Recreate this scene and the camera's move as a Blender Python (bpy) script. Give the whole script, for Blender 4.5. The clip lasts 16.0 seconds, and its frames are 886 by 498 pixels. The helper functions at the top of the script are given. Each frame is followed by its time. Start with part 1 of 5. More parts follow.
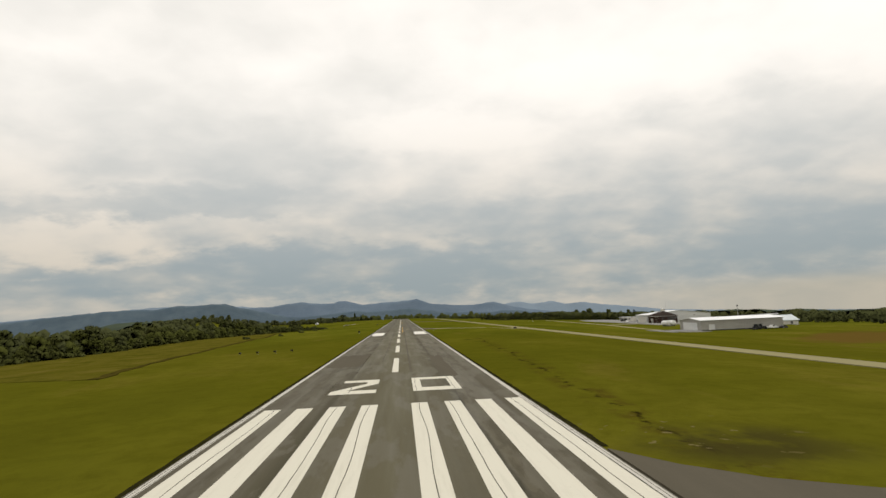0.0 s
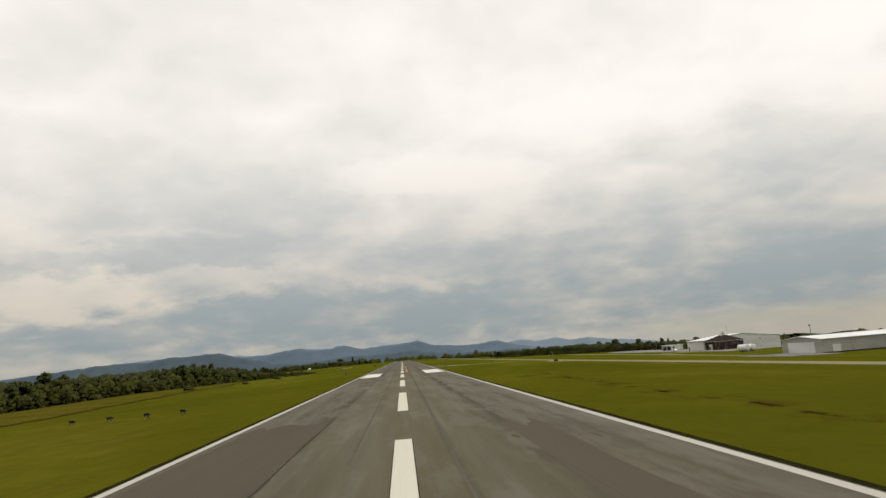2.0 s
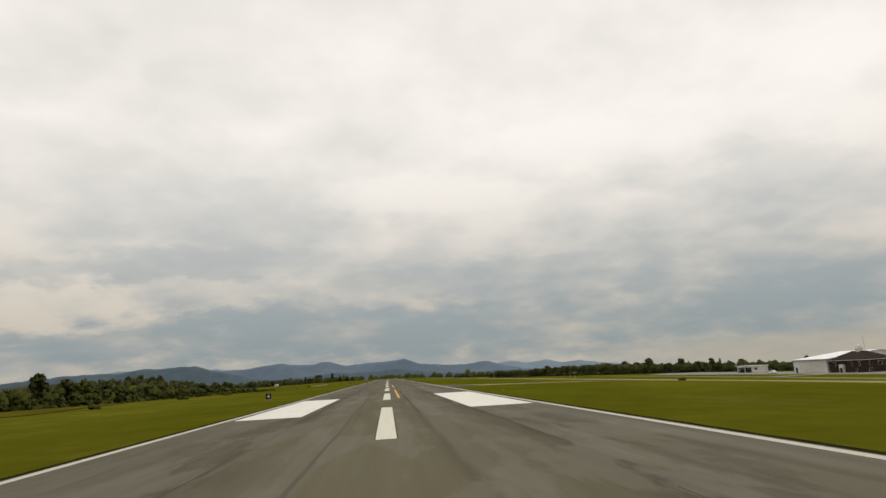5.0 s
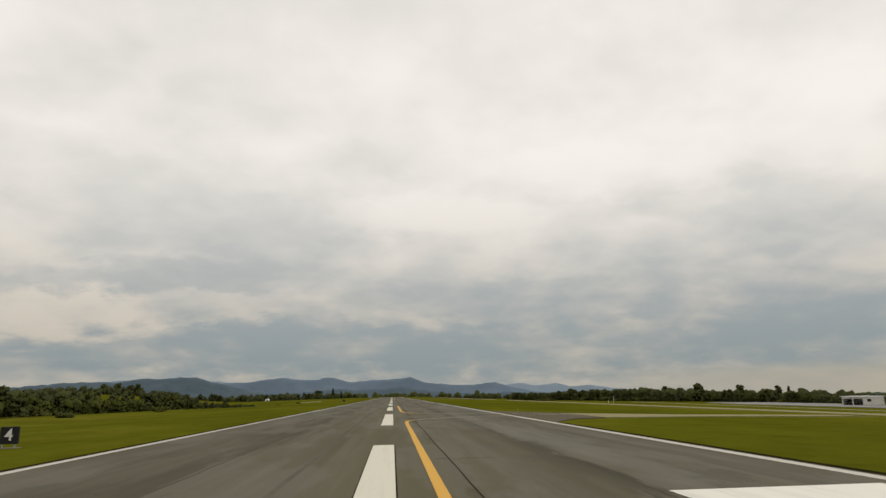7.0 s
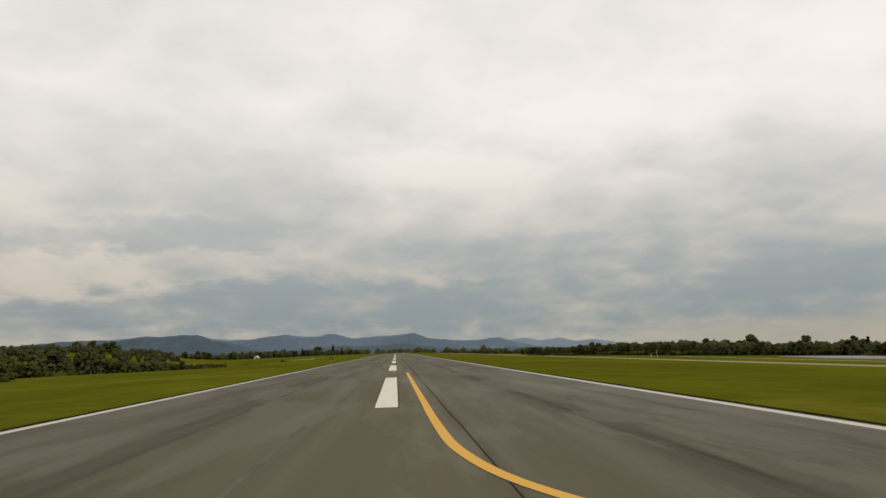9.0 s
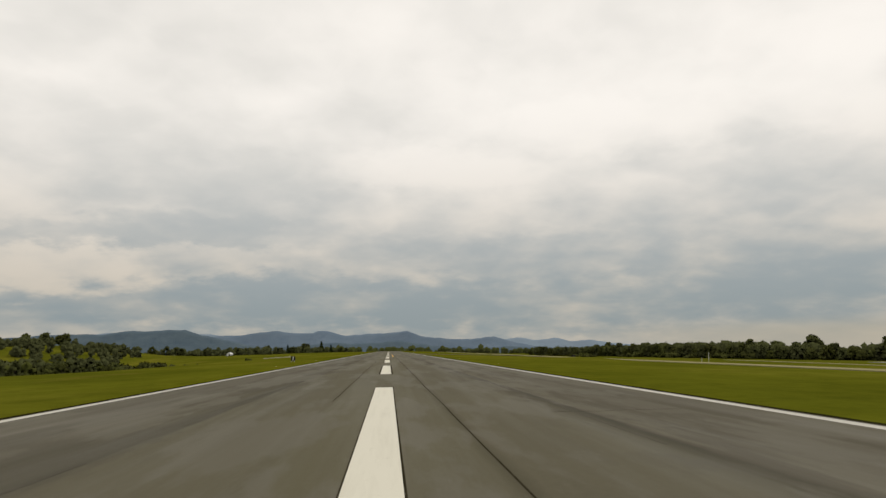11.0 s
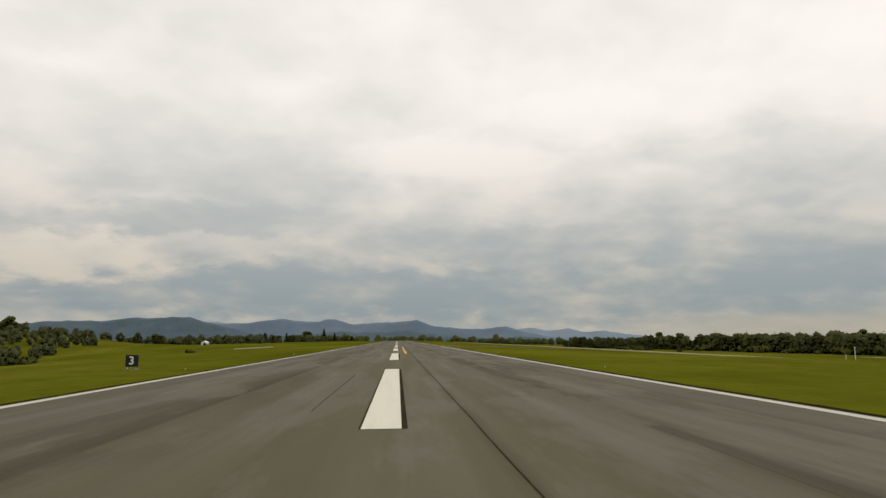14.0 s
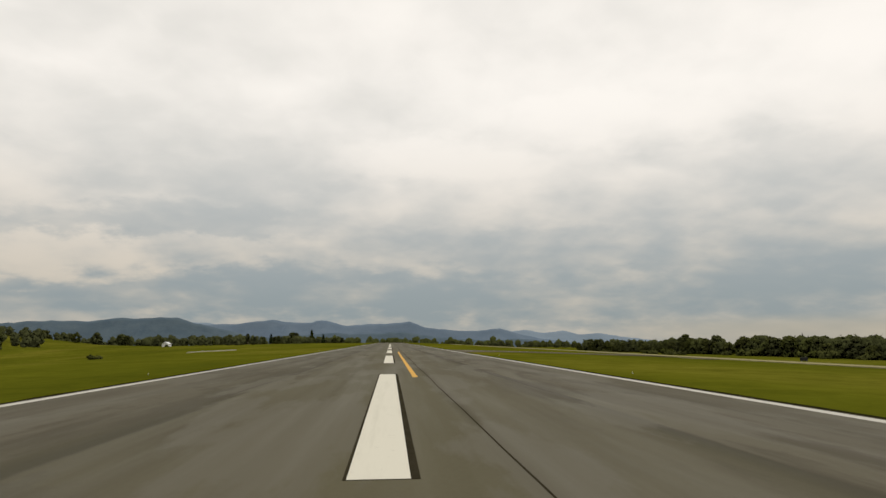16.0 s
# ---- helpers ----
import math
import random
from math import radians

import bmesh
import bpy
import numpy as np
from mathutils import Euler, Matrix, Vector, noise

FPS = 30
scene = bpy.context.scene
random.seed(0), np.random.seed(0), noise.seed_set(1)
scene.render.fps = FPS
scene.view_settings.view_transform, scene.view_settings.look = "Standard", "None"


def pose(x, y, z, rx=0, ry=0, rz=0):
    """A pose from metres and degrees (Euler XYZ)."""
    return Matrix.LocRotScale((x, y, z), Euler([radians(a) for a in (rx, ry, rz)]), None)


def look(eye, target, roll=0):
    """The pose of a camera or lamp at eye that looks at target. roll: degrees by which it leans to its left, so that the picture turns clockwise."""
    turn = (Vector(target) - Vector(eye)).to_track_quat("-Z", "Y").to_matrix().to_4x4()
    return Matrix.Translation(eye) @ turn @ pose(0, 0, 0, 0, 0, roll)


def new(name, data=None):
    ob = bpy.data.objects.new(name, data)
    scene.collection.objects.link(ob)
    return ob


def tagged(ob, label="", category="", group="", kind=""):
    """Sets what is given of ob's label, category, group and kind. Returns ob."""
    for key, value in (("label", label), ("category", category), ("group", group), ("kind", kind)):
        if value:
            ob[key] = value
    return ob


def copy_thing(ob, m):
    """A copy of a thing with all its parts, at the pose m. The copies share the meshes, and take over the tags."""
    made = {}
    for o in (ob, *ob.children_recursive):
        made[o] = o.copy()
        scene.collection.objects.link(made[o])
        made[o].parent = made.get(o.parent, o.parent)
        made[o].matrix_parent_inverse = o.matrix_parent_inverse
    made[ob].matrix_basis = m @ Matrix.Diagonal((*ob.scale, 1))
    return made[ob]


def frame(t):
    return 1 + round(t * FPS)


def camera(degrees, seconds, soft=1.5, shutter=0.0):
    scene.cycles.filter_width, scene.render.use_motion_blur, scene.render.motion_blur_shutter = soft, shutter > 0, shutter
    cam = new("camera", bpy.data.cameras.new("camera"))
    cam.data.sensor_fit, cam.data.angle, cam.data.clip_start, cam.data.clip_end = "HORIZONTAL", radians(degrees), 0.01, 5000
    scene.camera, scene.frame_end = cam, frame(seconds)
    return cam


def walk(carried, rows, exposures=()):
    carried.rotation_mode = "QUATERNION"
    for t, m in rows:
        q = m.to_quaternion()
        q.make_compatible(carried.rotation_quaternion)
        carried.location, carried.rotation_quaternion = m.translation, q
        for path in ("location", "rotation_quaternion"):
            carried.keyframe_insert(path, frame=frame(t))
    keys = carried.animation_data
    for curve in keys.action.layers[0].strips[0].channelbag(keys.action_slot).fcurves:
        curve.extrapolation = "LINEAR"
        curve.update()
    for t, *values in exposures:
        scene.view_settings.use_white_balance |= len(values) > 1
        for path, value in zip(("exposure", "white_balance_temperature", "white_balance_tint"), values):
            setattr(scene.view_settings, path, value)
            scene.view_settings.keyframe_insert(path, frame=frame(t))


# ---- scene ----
FOV = 68.95
PATH = [
    (0.0, pose(1.051, -83.889, 7.238, 95.675, 2.506, -3.684)),
    (0.5, pose(0.905, -64.616, 6.416, 95.208, 4.045, -4.000)),
    (1.0, pose(0.616, -45.290, 5.451, 95.939, 3.545, -4.142)),
    (1.5, pose(0.356, -25.911, 4.521, 97.768, 3.143, -4.023)),
    (2.0, pose(0.224, -6.491, 3.962, 99.331, 4.738, -3.587)),
    (2.5, pose(0.198, 12.925, 3.787, 98.765, 4.724, -3.245)),
    (3.0, pose(0.181, 32.272, 3.565, 97.856, 4.869, -4.283)),
    (3.5, pose(0.118, 51.480, 3.224, 97.912, 4.676, -4.033)),
    (4.0, pose(0.044, 70.468, 2.797, 100.368, 4.018, -4.927)),
    (4.5, pose(0.044, 89.329, 2.544, 100.546, 3.777, -4.899)),
    (5.0, pose(0.141, 107.728, 2.330, 100.970, 3.205, -4.834)),
    (5.5, pose(0.275, 125.683, 2.165, 101.477, 2.521, -4.756)),
    (6.0, pose(0.385, 143.214, 2.061, 101.901, 1.948, -4.691)),
    (6.5, pose(0.412, 160.337, 2.028, 102.079, 1.708, -4.664)),
    (7.0, pose(0.357, 177.379, 1.948, 102.714, 1.246, -4.376)),
    (7.5, pose(0.341, 194.191, 2.040, 101.006, 1.874, -4.547)),
    (8.0, pose(0.342, 210.802, 2.029, 101.228, 2.008, -4.609)),
    (8.5, pose(0.375, 227.215, 1.962, 101.252, 0.608, -4.383)),
    (9.0, pose(0.371, 243.413, 1.959, 98.903, 1.727, -4.137)),
    (9.5, pose(0.452, 259.352, 1.959, 99.814, 1.189, -4.003)),
    (10.0, pose(0.435, 275.184, 1.939, 99.650, 1.153, -4.124)),
    (10.5, pose(0.342, 290.539, 1.895, 99.259, 1.068, -4.415)),
    (11.0, pose(0.225, 305.405, 1.850, 98.792, 0.967, -4.761)),
    (11.5, pose(0.137, 319.776, 1.827, 98.401, 0.882, -5.051)),
    (12.0, pose(0.132, 333.640, 1.849, 98.237, 0.846, -5.173)),
    (12.5, pose(0.182, 347.401, 1.940, 97.826, 0.403, -4.796)),
    (13.0, pose(0.238, 360.857, 1.952, 97.786, 0.519, -5.025)),
    (13.5, pose(0.300, 374.003, 2.012, 97.561, 0.261, -4.260)),
    (14.0, pose(0.338, 386.827, 1.827, 97.916, 0.466, -3.972)),
    (14.5, pose(0.241, 399.391, 1.796, 99.015, 0.385, -4.169)),
    (15.0, pose(0.214, 411.773, 1.800, 97.564, 0.021, -3.951)),
    (15.5, pose(0.171, 424.044, 1.801, 98.736, 0.451, -4.024)),
    (16.0, pose(0.141, 436.242, 1.784, 98.090, 0.248, -4.608)),
]
EXPOSURES = [(0.0, 0.10), (1.0, 0.03), (3.0, 0.0), (4.2, -0.03), (6.5, -0.14), (8.5, -0.15), (9.7, -0.11), (12.0, -0.07), (16.0, -0.05)]
cam = camera(FOV, 16.0, soft=1.5)
walk(cam, PATH, exposures=EXPOSURES)


# ---- sky and sun ----
def make_world():
    w = bpy.data.worlds.new("overcast_sky")
    scene.world = w
    w.use_nodes = True
    nt = w.node_tree
    nt.nodes.clear()
    N, L = nt.nodes.new, nt.links.new

    def math_node(op, a, b=None):
        n = N("ShaderNodeMath")
        n.operation = op
        for i, v in enumerate((a, b)):
            if v is None:
                continue
            if isinstance(v, (int, float)):
                n.inputs[i].default_value = v
            else:
                L(v, n.inputs[i])
        return n.outputs[0]

    def mapped(v, a, b, c, d):
        n = N("ShaderNodeMapRange")
        n.interpolation_type = "SMOOTHSTEP"
        L(v, n.inputs[0])
        for i, val in enumerate((a, b, c, d)):
            n.inputs[i + 1].default_value = val
        return n.outputs[0]

    def mixed(f, a, b):
        n = N("ShaderNodeMix")
        n.data_type = "RGBA"
        if isinstance(f, (int, float)):
            n.inputs[0].default_value = f
        else:
            L(f, n.inputs[0])
        for i, v in ((6, a), (7, b)):
            if isinstance(v, tuple):
                n.inputs[i].default_value = (*v, 1)
            else:
                L(v, n.inputs[i])
        return n.outputs[2]

    co = N("ShaderNodeTexCoord")
    sep = N("ShaderNodeSeparateXYZ")
    L(co.outputs["Generated"], sep.inputs[0])
    dx, dy, dz = sep.outputs
    # cloud layer seen in perspective: the direction meets a flat sheet overhead
    up = math_node("ADD", math_node("MAXIMUM", dz, 0.0), 0.30)
    comb = N("ShaderNodeCombineXYZ")
    L(math_node("DIVIDE", dx, up), comb.inputs[0])
    L(math_node("DIVIDE", dy, up), comb.inputs[1])

    def clouds(scale, detail, shift, distort=0.0, rough=0.55):
        m = N("ShaderNodeMapping")
        m.inputs["Location"].default_value = shift
        L(comb.outputs[0], m.inputs[0])
        n = N("ShaderNodeTexNoise")
        n.inputs["Scale"].default_value = scale
        n.inputs["Detail"].default_value = detail
        n.inputs["Roughness"].default_value = rough
        n.inputs["Distortion"].default_value = distort
        L(m.outputs[0], n.inputs["Vector"])
        return n.outputs["Fac"]

    big = clouds(1.5, 3.0, (6.1, 0.4, 0.0), 0.2, 0.45)
    mid = clouds(4.0, 3.0, (1.3, 7.7, 2.0), 0.1, 0.40)
    fine = clouds(11.0, 4.0, (4.3, 1.7, 5.0), 0.3, 0.5)
    sheet = math_node("ADD", math_node("MULTIPLY", big, 0.40), math_node("ADD", math_node("MULTIPLY", mid, 0.44), math_node("MULTIPLY", fine, 0.16)))
    flat = N("ShaderNodeCombineXYZ")
    L(math_node("MULTIPLY", math_node("DIVIDE", dx, math_node("MAXIMUM", dy, 0.2)), 3.2), flat.inputs[0])
    L(math_node("MULTIPLY", dz, 20.0), flat.inputs[1])
    layers = N("ShaderNodeTexNoise")
    layers.inputs["Scale"].default_value = 1.0
    layers.inputs["Detail"].default_value = 3.0
    layers.inputs["Roughness"].default_value = 0.5
    layers.inputs["Distortion"].default_value = 0.15
    L(flat.outputs[0], layers.inputs["Vector"])
    streak = math_node("MULTIPLY", math_node("SUBTRACT", layers.outputs["Fac"], 0.5), mapped(dz, 0.10, 0.26, 0.08, 0.02))
    sheet = math_node("ADD", sheet, streak)
    # the larger banks and breaks, by direction: across, up, their half sizes, and how thick
    jitter = clouds(8.0, 4.0, (9.1, 2.2, 0.0), 0.0)
    ahead = math_node("MAXIMUM", dy, 0.05)
    across = math_node("ADD", math_node("DIVIDE", dx, ahead), math_node("MULTIPLY", math_node("SUBTRACT", mid, 0.5), 0.22))
    height = math_node("ADD", math_node("DIVIDE", dz, ahead), math_node("MULTIPLY", math_node("SUBTRACT", jitter, 0.5), 0.09))
    for u, v, ru, rv, k in ((-0.56, 0.36, 0.14, 0.05, 0.6), (-0.31, 0.265, 0.22, 0.035, 0.5), (0.70, 0.29, 0.13, 0.06, 0.7), (-0.40, 0.185, 0.26, 0.022, 0.9), (-0.18, 0.075, 0.32, 0.035, 0.8),
                            (0.54, 0.14, 0.30, 0.05, 0.6), (0.46, 0.305, 0.10, 0.03, 0.4), (0.16, 0.065, 0.45, 0.035, 0.7), (0.62, 0.09, 0.28, 0.03, 0.5), (-0.5, 0.127, 0.12, 0.033, -1.6),
                            (-0.27, 0.135, 0.12, 0.022, -0.7), (0.04, 0.286, 0.14, 0.03, -0.9), (0.35, 0.357, 0.17, 0.04, -0.9), (0.67, 0.49, 0.25, 0.10, -0.8), (0.10, 0.21, 0.20, 0.03, -0.3), (0.10, 0.07, 1.30, 0.08, 0.5)):
        du = math_node("DIVIDE", math_node("SUBTRACT", across, u), ru)
        dv = math_node("DIVIDE", math_node("SUBTRACT", height, v), rv)
        r2 = math_node("ADD", math_node("MULTIPLY", du, du), math_node("MULTIPLY", dv, dv))
        bank = math_node("MULTIPLY", mapped(r2, 0.0, 2.4, 1.0, 0.0), 0.115 * k)
        sheet = math_node("ADD", sheet, bank)
    thick = mapped(sheet, 0.30, 0.74, 0.0, 1.0)
    # the sheet is thin and bright overhead, thick and blue-grey low down
    low = mapped(dz, 0.02, 0.38, 1.0, 0.0)
    bright = mixed(low, (1.085, 1.03, 0.955), (0.645, 0.575, 0.475))
    dark = mixed(low, (0.80, 0.775, 0.72), (0.288, 0.338, 0.358))
    veil = mixed(thick, bright, dark)
    # a clear warm gap just over the skyline, towards the right
    gap = math_node("MULTIPLY", mapped(dz, 0.014, 0.040, 1.0, 0.0), mapped(dx, 0.22, 0.56, 0.0, 0.75))
    veil = mixed(gap, veil, (0.46, 0.425, 0.345))
    sky = N("ShaderNodeTexSky")
    sky.sky_type = "NISHITA"
    sky.sun_disc = False
    sky.sun_elevation = radians(48)
    sky.sun_rotation = radians(35)
    sky_bg = N("ShaderNodeBackground")
    sky_bg.inputs[1].default_value = 0.05
    L(sky.outputs[0], sky_bg.inputs[0])
    cloud_bg = N("ShaderNodeBackground")
    L(veil, cloud_bg.inputs[0])
    cloud_bg.inputs[1].default_value = 1.0
    add = N("ShaderNodeMixShader")
    add.inputs[0].default_value = 0.92
    L(sky_bg.outputs[0], add.inputs[1])
    L(cloud_bg.outputs[0], add.inputs[2])
    out = N("ShaderNodeOutputWorld")
    L(add.outputs[0], out.inputs[0])


make_world()
sun = new("sun", bpy.data.lights.new("sun", "SUN"))
sun.data.energy = 1.0
sun.data.angle = radians(18)
sun.data.color = (1.0, 0.96, 0.9)
sun.matrix_world = look((0, 0, 0), (-0.38, -0.55, -0.74))
scene.view_settings.exposure = 0.0


# ---- materials ----
def material(name, build, rough=0.9, metal=0.0, spec=0.3):
    """build(N, L, pos, rand) returns a colour socket and, if there is one, a height socket with its strength."""
    m = bpy.data.materials.new(name)
    m.use_nodes = True
    nt = m.node_tree
    N, L = nt.nodes.new, nt.links.new
    b = nt.nodes["Principled BSDF"]
    b.inputs["Roughness"].default_value = rough
    b.inputs["Metallic"].default_value = metal
    b.inputs["Specular IOR Level"].default_value = spec
    geo = N("ShaderNodeNewGeometry")
    colour, height, strength, depth = build(N, L, geo.outputs["Position"])
    if isinstance(colour, tuple):
        b.inputs["Base Color"].default_value = (*colour, 1)
    else:
        L(colour, b.inputs["Base Color"])
    if height is not None:
        bump = N("ShaderNodeBump")
        bump.inputs["Strength"].default_value = strength
        bump.inputs["Distance"].default_value = depth
        L(height, bump.inputs["Height"])
        L(bump.outputs[0], b.inputs["Normal"])
    return m


def tex(N, L, pos, scale, detail=4.0, rough=0.55, distort=0.0):
    """Noise over the position; scale: a number, or three for streaks."""
    m = N("ShaderNodeMapping")
    m.inputs["Scale"].default_value = scale if isinstance(scale, tuple) else (scale,) * 3
    L(pos, m.inputs[0])
    n = N("ShaderNodeTexNoise")
    n.inputs["Scale"].default_value = 1.0
    n.inputs["Detail"].default_value = detail
    n.inputs["Roughness"].default_value = rough
    n.inputs["Distortion"].default_value = distort
    L(m.outputs[0], n.inputs["Vector"])
    return n.outputs["Fac"]


def ramp(N, L, fac, *stops):
    r = N("ShaderNodeValToRGB")
    r.color_ramp.elements[0].position = stops[0][0]
    r.color_ramp.elements[0].color = (*stops[0][1], 1)
    r.color_ramp.elements[1].position = stops[-1][0]
    r.color_ramp.elements[1].color = (*stops[-1][1], 1)
    for p, c in stops[1:-1]:
        e = r.color_ramp.elements.new(p)
        e.color = (*c, 1)
    L(fac, r.inputs[0])
    return r.outputs[0]


def blend(N, L, fac, a, b, mode="MIX"):
    n = N("ShaderNodeMix")
    n.data_type = "RGBA"
    n.blend_type = mode
    for i, v in ((0, fac), (6, a), (7, b)):
        if isinstance(v, (int, float)):
            n.inputs[i].default_value = v
        elif isinstance(v, tuple):
            n.inputs[i].default_value = (*v, 1)
        else:
            L(v, n.inputs[i])
    return n.outputs[2]


def grey(a):
    return (a, a, a)


def grass_build(N, L, pos):
    big = tex(N, L, pos, (0.03, 0.012, 0.02), 4)
    mid = tex(N, L, pos, (0.10, 0.08, 0.1), 6, 0.65)
    fine = tex(N, L, pos, 2.2, 5, 0.7)
    c = ramp(N, L, big, (0.34, (0.068, 0.076, 0.0060)), (0.5, (0.101, 0.106, 0.0085)), (0.66, (0.148, 0.138, 0.0160)))
    c = blend(N, L, ramp(N, L, mid, (0.42, grey(0.0)), (0.64, grey(0.5))), c, (0.052, 0.057, 0.0040))
    c = blend(N, L, ramp(N, L, fine, (0.3, grey(0.0)), (0.75, grey(0.45))), c, (0.108, 0.110, 0.0095))
    dry = tex(N, L, pos, (0.06, 0.022, 0.05), 6, 0.65, 0.6)
    c = blend(N, L, ramp(N, L, dry, (0.58, grey(0.0)), (0.74, grey(0.65))), c, (0.160, 0.122, 0.024))
    tuft = tex(N, L, pos, (0.45, 0.35, 0.4), 6, 0.75, 0.5)
    c = blend(N, L, ramp(N, L, tuft, (0.44, grey(0.0)), (0.70, grey(0.5))), c, (0.042, 0.046, 0.0040))
    sep = N("ShaderNodeSeparateXYZ")
    L(pos, sep.inputs[0])

    def sum_of(a, k, add):
        n = N("ShaderNodeMath")
        n.operation = "MULTIPLY_ADD"
        for i, v in enumerate((a, k, add)):
            if isinstance(v, (int, float)):
                n.inputs[i].default_value = v
            else:
                L(v, n.inputs[i])
        return n.outputs[0]

    def faded(v, a, z, p, q):
        n = N("ShaderNodeMapRange")
        n.interpolation_type = "SMOOTHSTEP"
        L(v, n.inputs[0])
        for i, w in enumerate((a, z, p, q)):
            n.inputs[i + 1].default_value = w
        return n.outputs[0]

    # drier, browner growth towards the threshold
    c = blend(N, L, faded(sep.outputs[1], 60.0, 260.0, 0.38, 0.0), c, (0.078, 0.066, 0.0050))
    # a worn drain running beside the runway, bare in places
    wiggle = sum_of(tex(N, L, pos, (0.12, 0.12, 0.1), 5, 0.6), 3.4, sum_of(sep.outputs[1], -0.045, -20.0))
    offset = N("ShaderNodeMath")
    offset.operation = "ABSOLUTE"
    L(sum_of(sep.outputs[0], 1.0, wiggle), offset.inputs[0])
    broken = ramp(N, L, tex(N, L, pos, (0.35, 0.22, 0.2), 6, 0.7), (0.48, grey(0.0)), (0.60, grey(1.0)))
    reach = faded(sep.outputs[1], 96.0, 112.0, 1.0, 0.0)
    for width, colour, k in ((2.4, (0.062, 0.046, 0.0070), 0.75), (0.42, (0.016, 0.013, 0.0030), 0.9)):
        band = blend(N, L, 1.0, broken, blend(N, L, 1.0, faded(offset.outputs[0], width * 0.3, width, k, 0.0), reach, "MULTIPLY"), "MULTIPLY")
        c = blend(N, L, band, c, colour)
    # a bare red bank with grass coming through
    bank = N("ShaderNodeVectorMath")
    bank.operation = "DISTANCE"
    turned = N("ShaderNodeMapping")
    turned.vector_type = "TEXTURE"
    turned.inputs["Location"].default_value = (136, 103, -6.0)
    turned.inputs["Rotation"].default_value = (0, 0, radians(-40))
    turned.inputs["Scale"].default_value = (16, 42, 40)
    L(pos, turned.inputs[0])
    L(turned.outputs[0], bank.inputs[0])
    growth = sum_of(tex(N, L, pos, (0.14, 0.10, 0.1), 6, 0.7), 1.5, -0.75)
    bare = faded(sum_of(bank.outputs["Value"], 1.0, growth), 0.55, 1.15, 0.85, 0.0)
    c = blend(N, L, bare, c, blend(N, L, fine, (0.120, 0.058, 0.018), (0.100, 0.078, 0.014)))
    # washed-out hollows in the drain, trodden muddy ground beside the runway's entry, and thin growth at places along the edge
    for (mx, my), r, colour, k in (((18.5, 90.8), 2.6, (0.016, 0.013, 0.0030), 0.95), ((20.0, 80.3), 2.0, (0.016, 0.013, 0.0030), 0.95), ((18.5, -50.5), 8.0, (0.040, 0.034, 0.010), 0.8), ((17.0, -48.0), 9.0, (0.150, 0.125, 0.050), 0.9)):
        away = N("ShaderNodeVectorMath")
        away.operation = "DISTANCE"
        L(pos, away.inputs[0])
        away.inputs[1].default_value = (mx, my, 0.0)
        near = N("ShaderNodeMapRange")
        near.interpolation_type = "SMOOTHSTEP"
        L(away.outputs["Value"], near.inputs[0])
        for i, v in enumerate((r * 0.25, r, 1.0, 0.0)):
            near.inputs[i + 1].default_value = v
        spots = tex(N, L, pos, (0.9, 0.8, 1.0), 3, 0.5) if colour[0] > 0.08 else tex(N, L, pos, (0.22, 0.16, 0.2), 4, 0.6)
        mask = blend(N, L, 1.0, ramp(N, L, spots, (0.66, grey(0.0)) if colour[0] > 0.08 else (0.36, grey(0.0)), (0.70, grey(k)) if colour[0] > 0.08 else (0.56, grey(k))), near.outputs[0], "MULTIPLY")
        c = blend(N, L, mask, c, colour)
    return c, fine, 0.6, 0.06


def meadow_build(N, L, pos):
    mid = tex(N, L, pos, 0.12, 6, 0.65, 0.4)
    fine = tex(N, L, pos, 1.4, 5, 0.7)
    c = ramp(N, L, mid, (0.3, (0.060, 0.058, 0.0060)), (0.5, (0.104, 0.092, 0.0100)), (0.7, (0.150, 0.118, 0.0230)))
    c = blend(N, L, ramp(N, L, fine, (0.3, grey(0.0)), (0.75, grey(0.5))), c, (0.034, 0.037, 0.0060))
    return c, fine, 0.8, 0.2


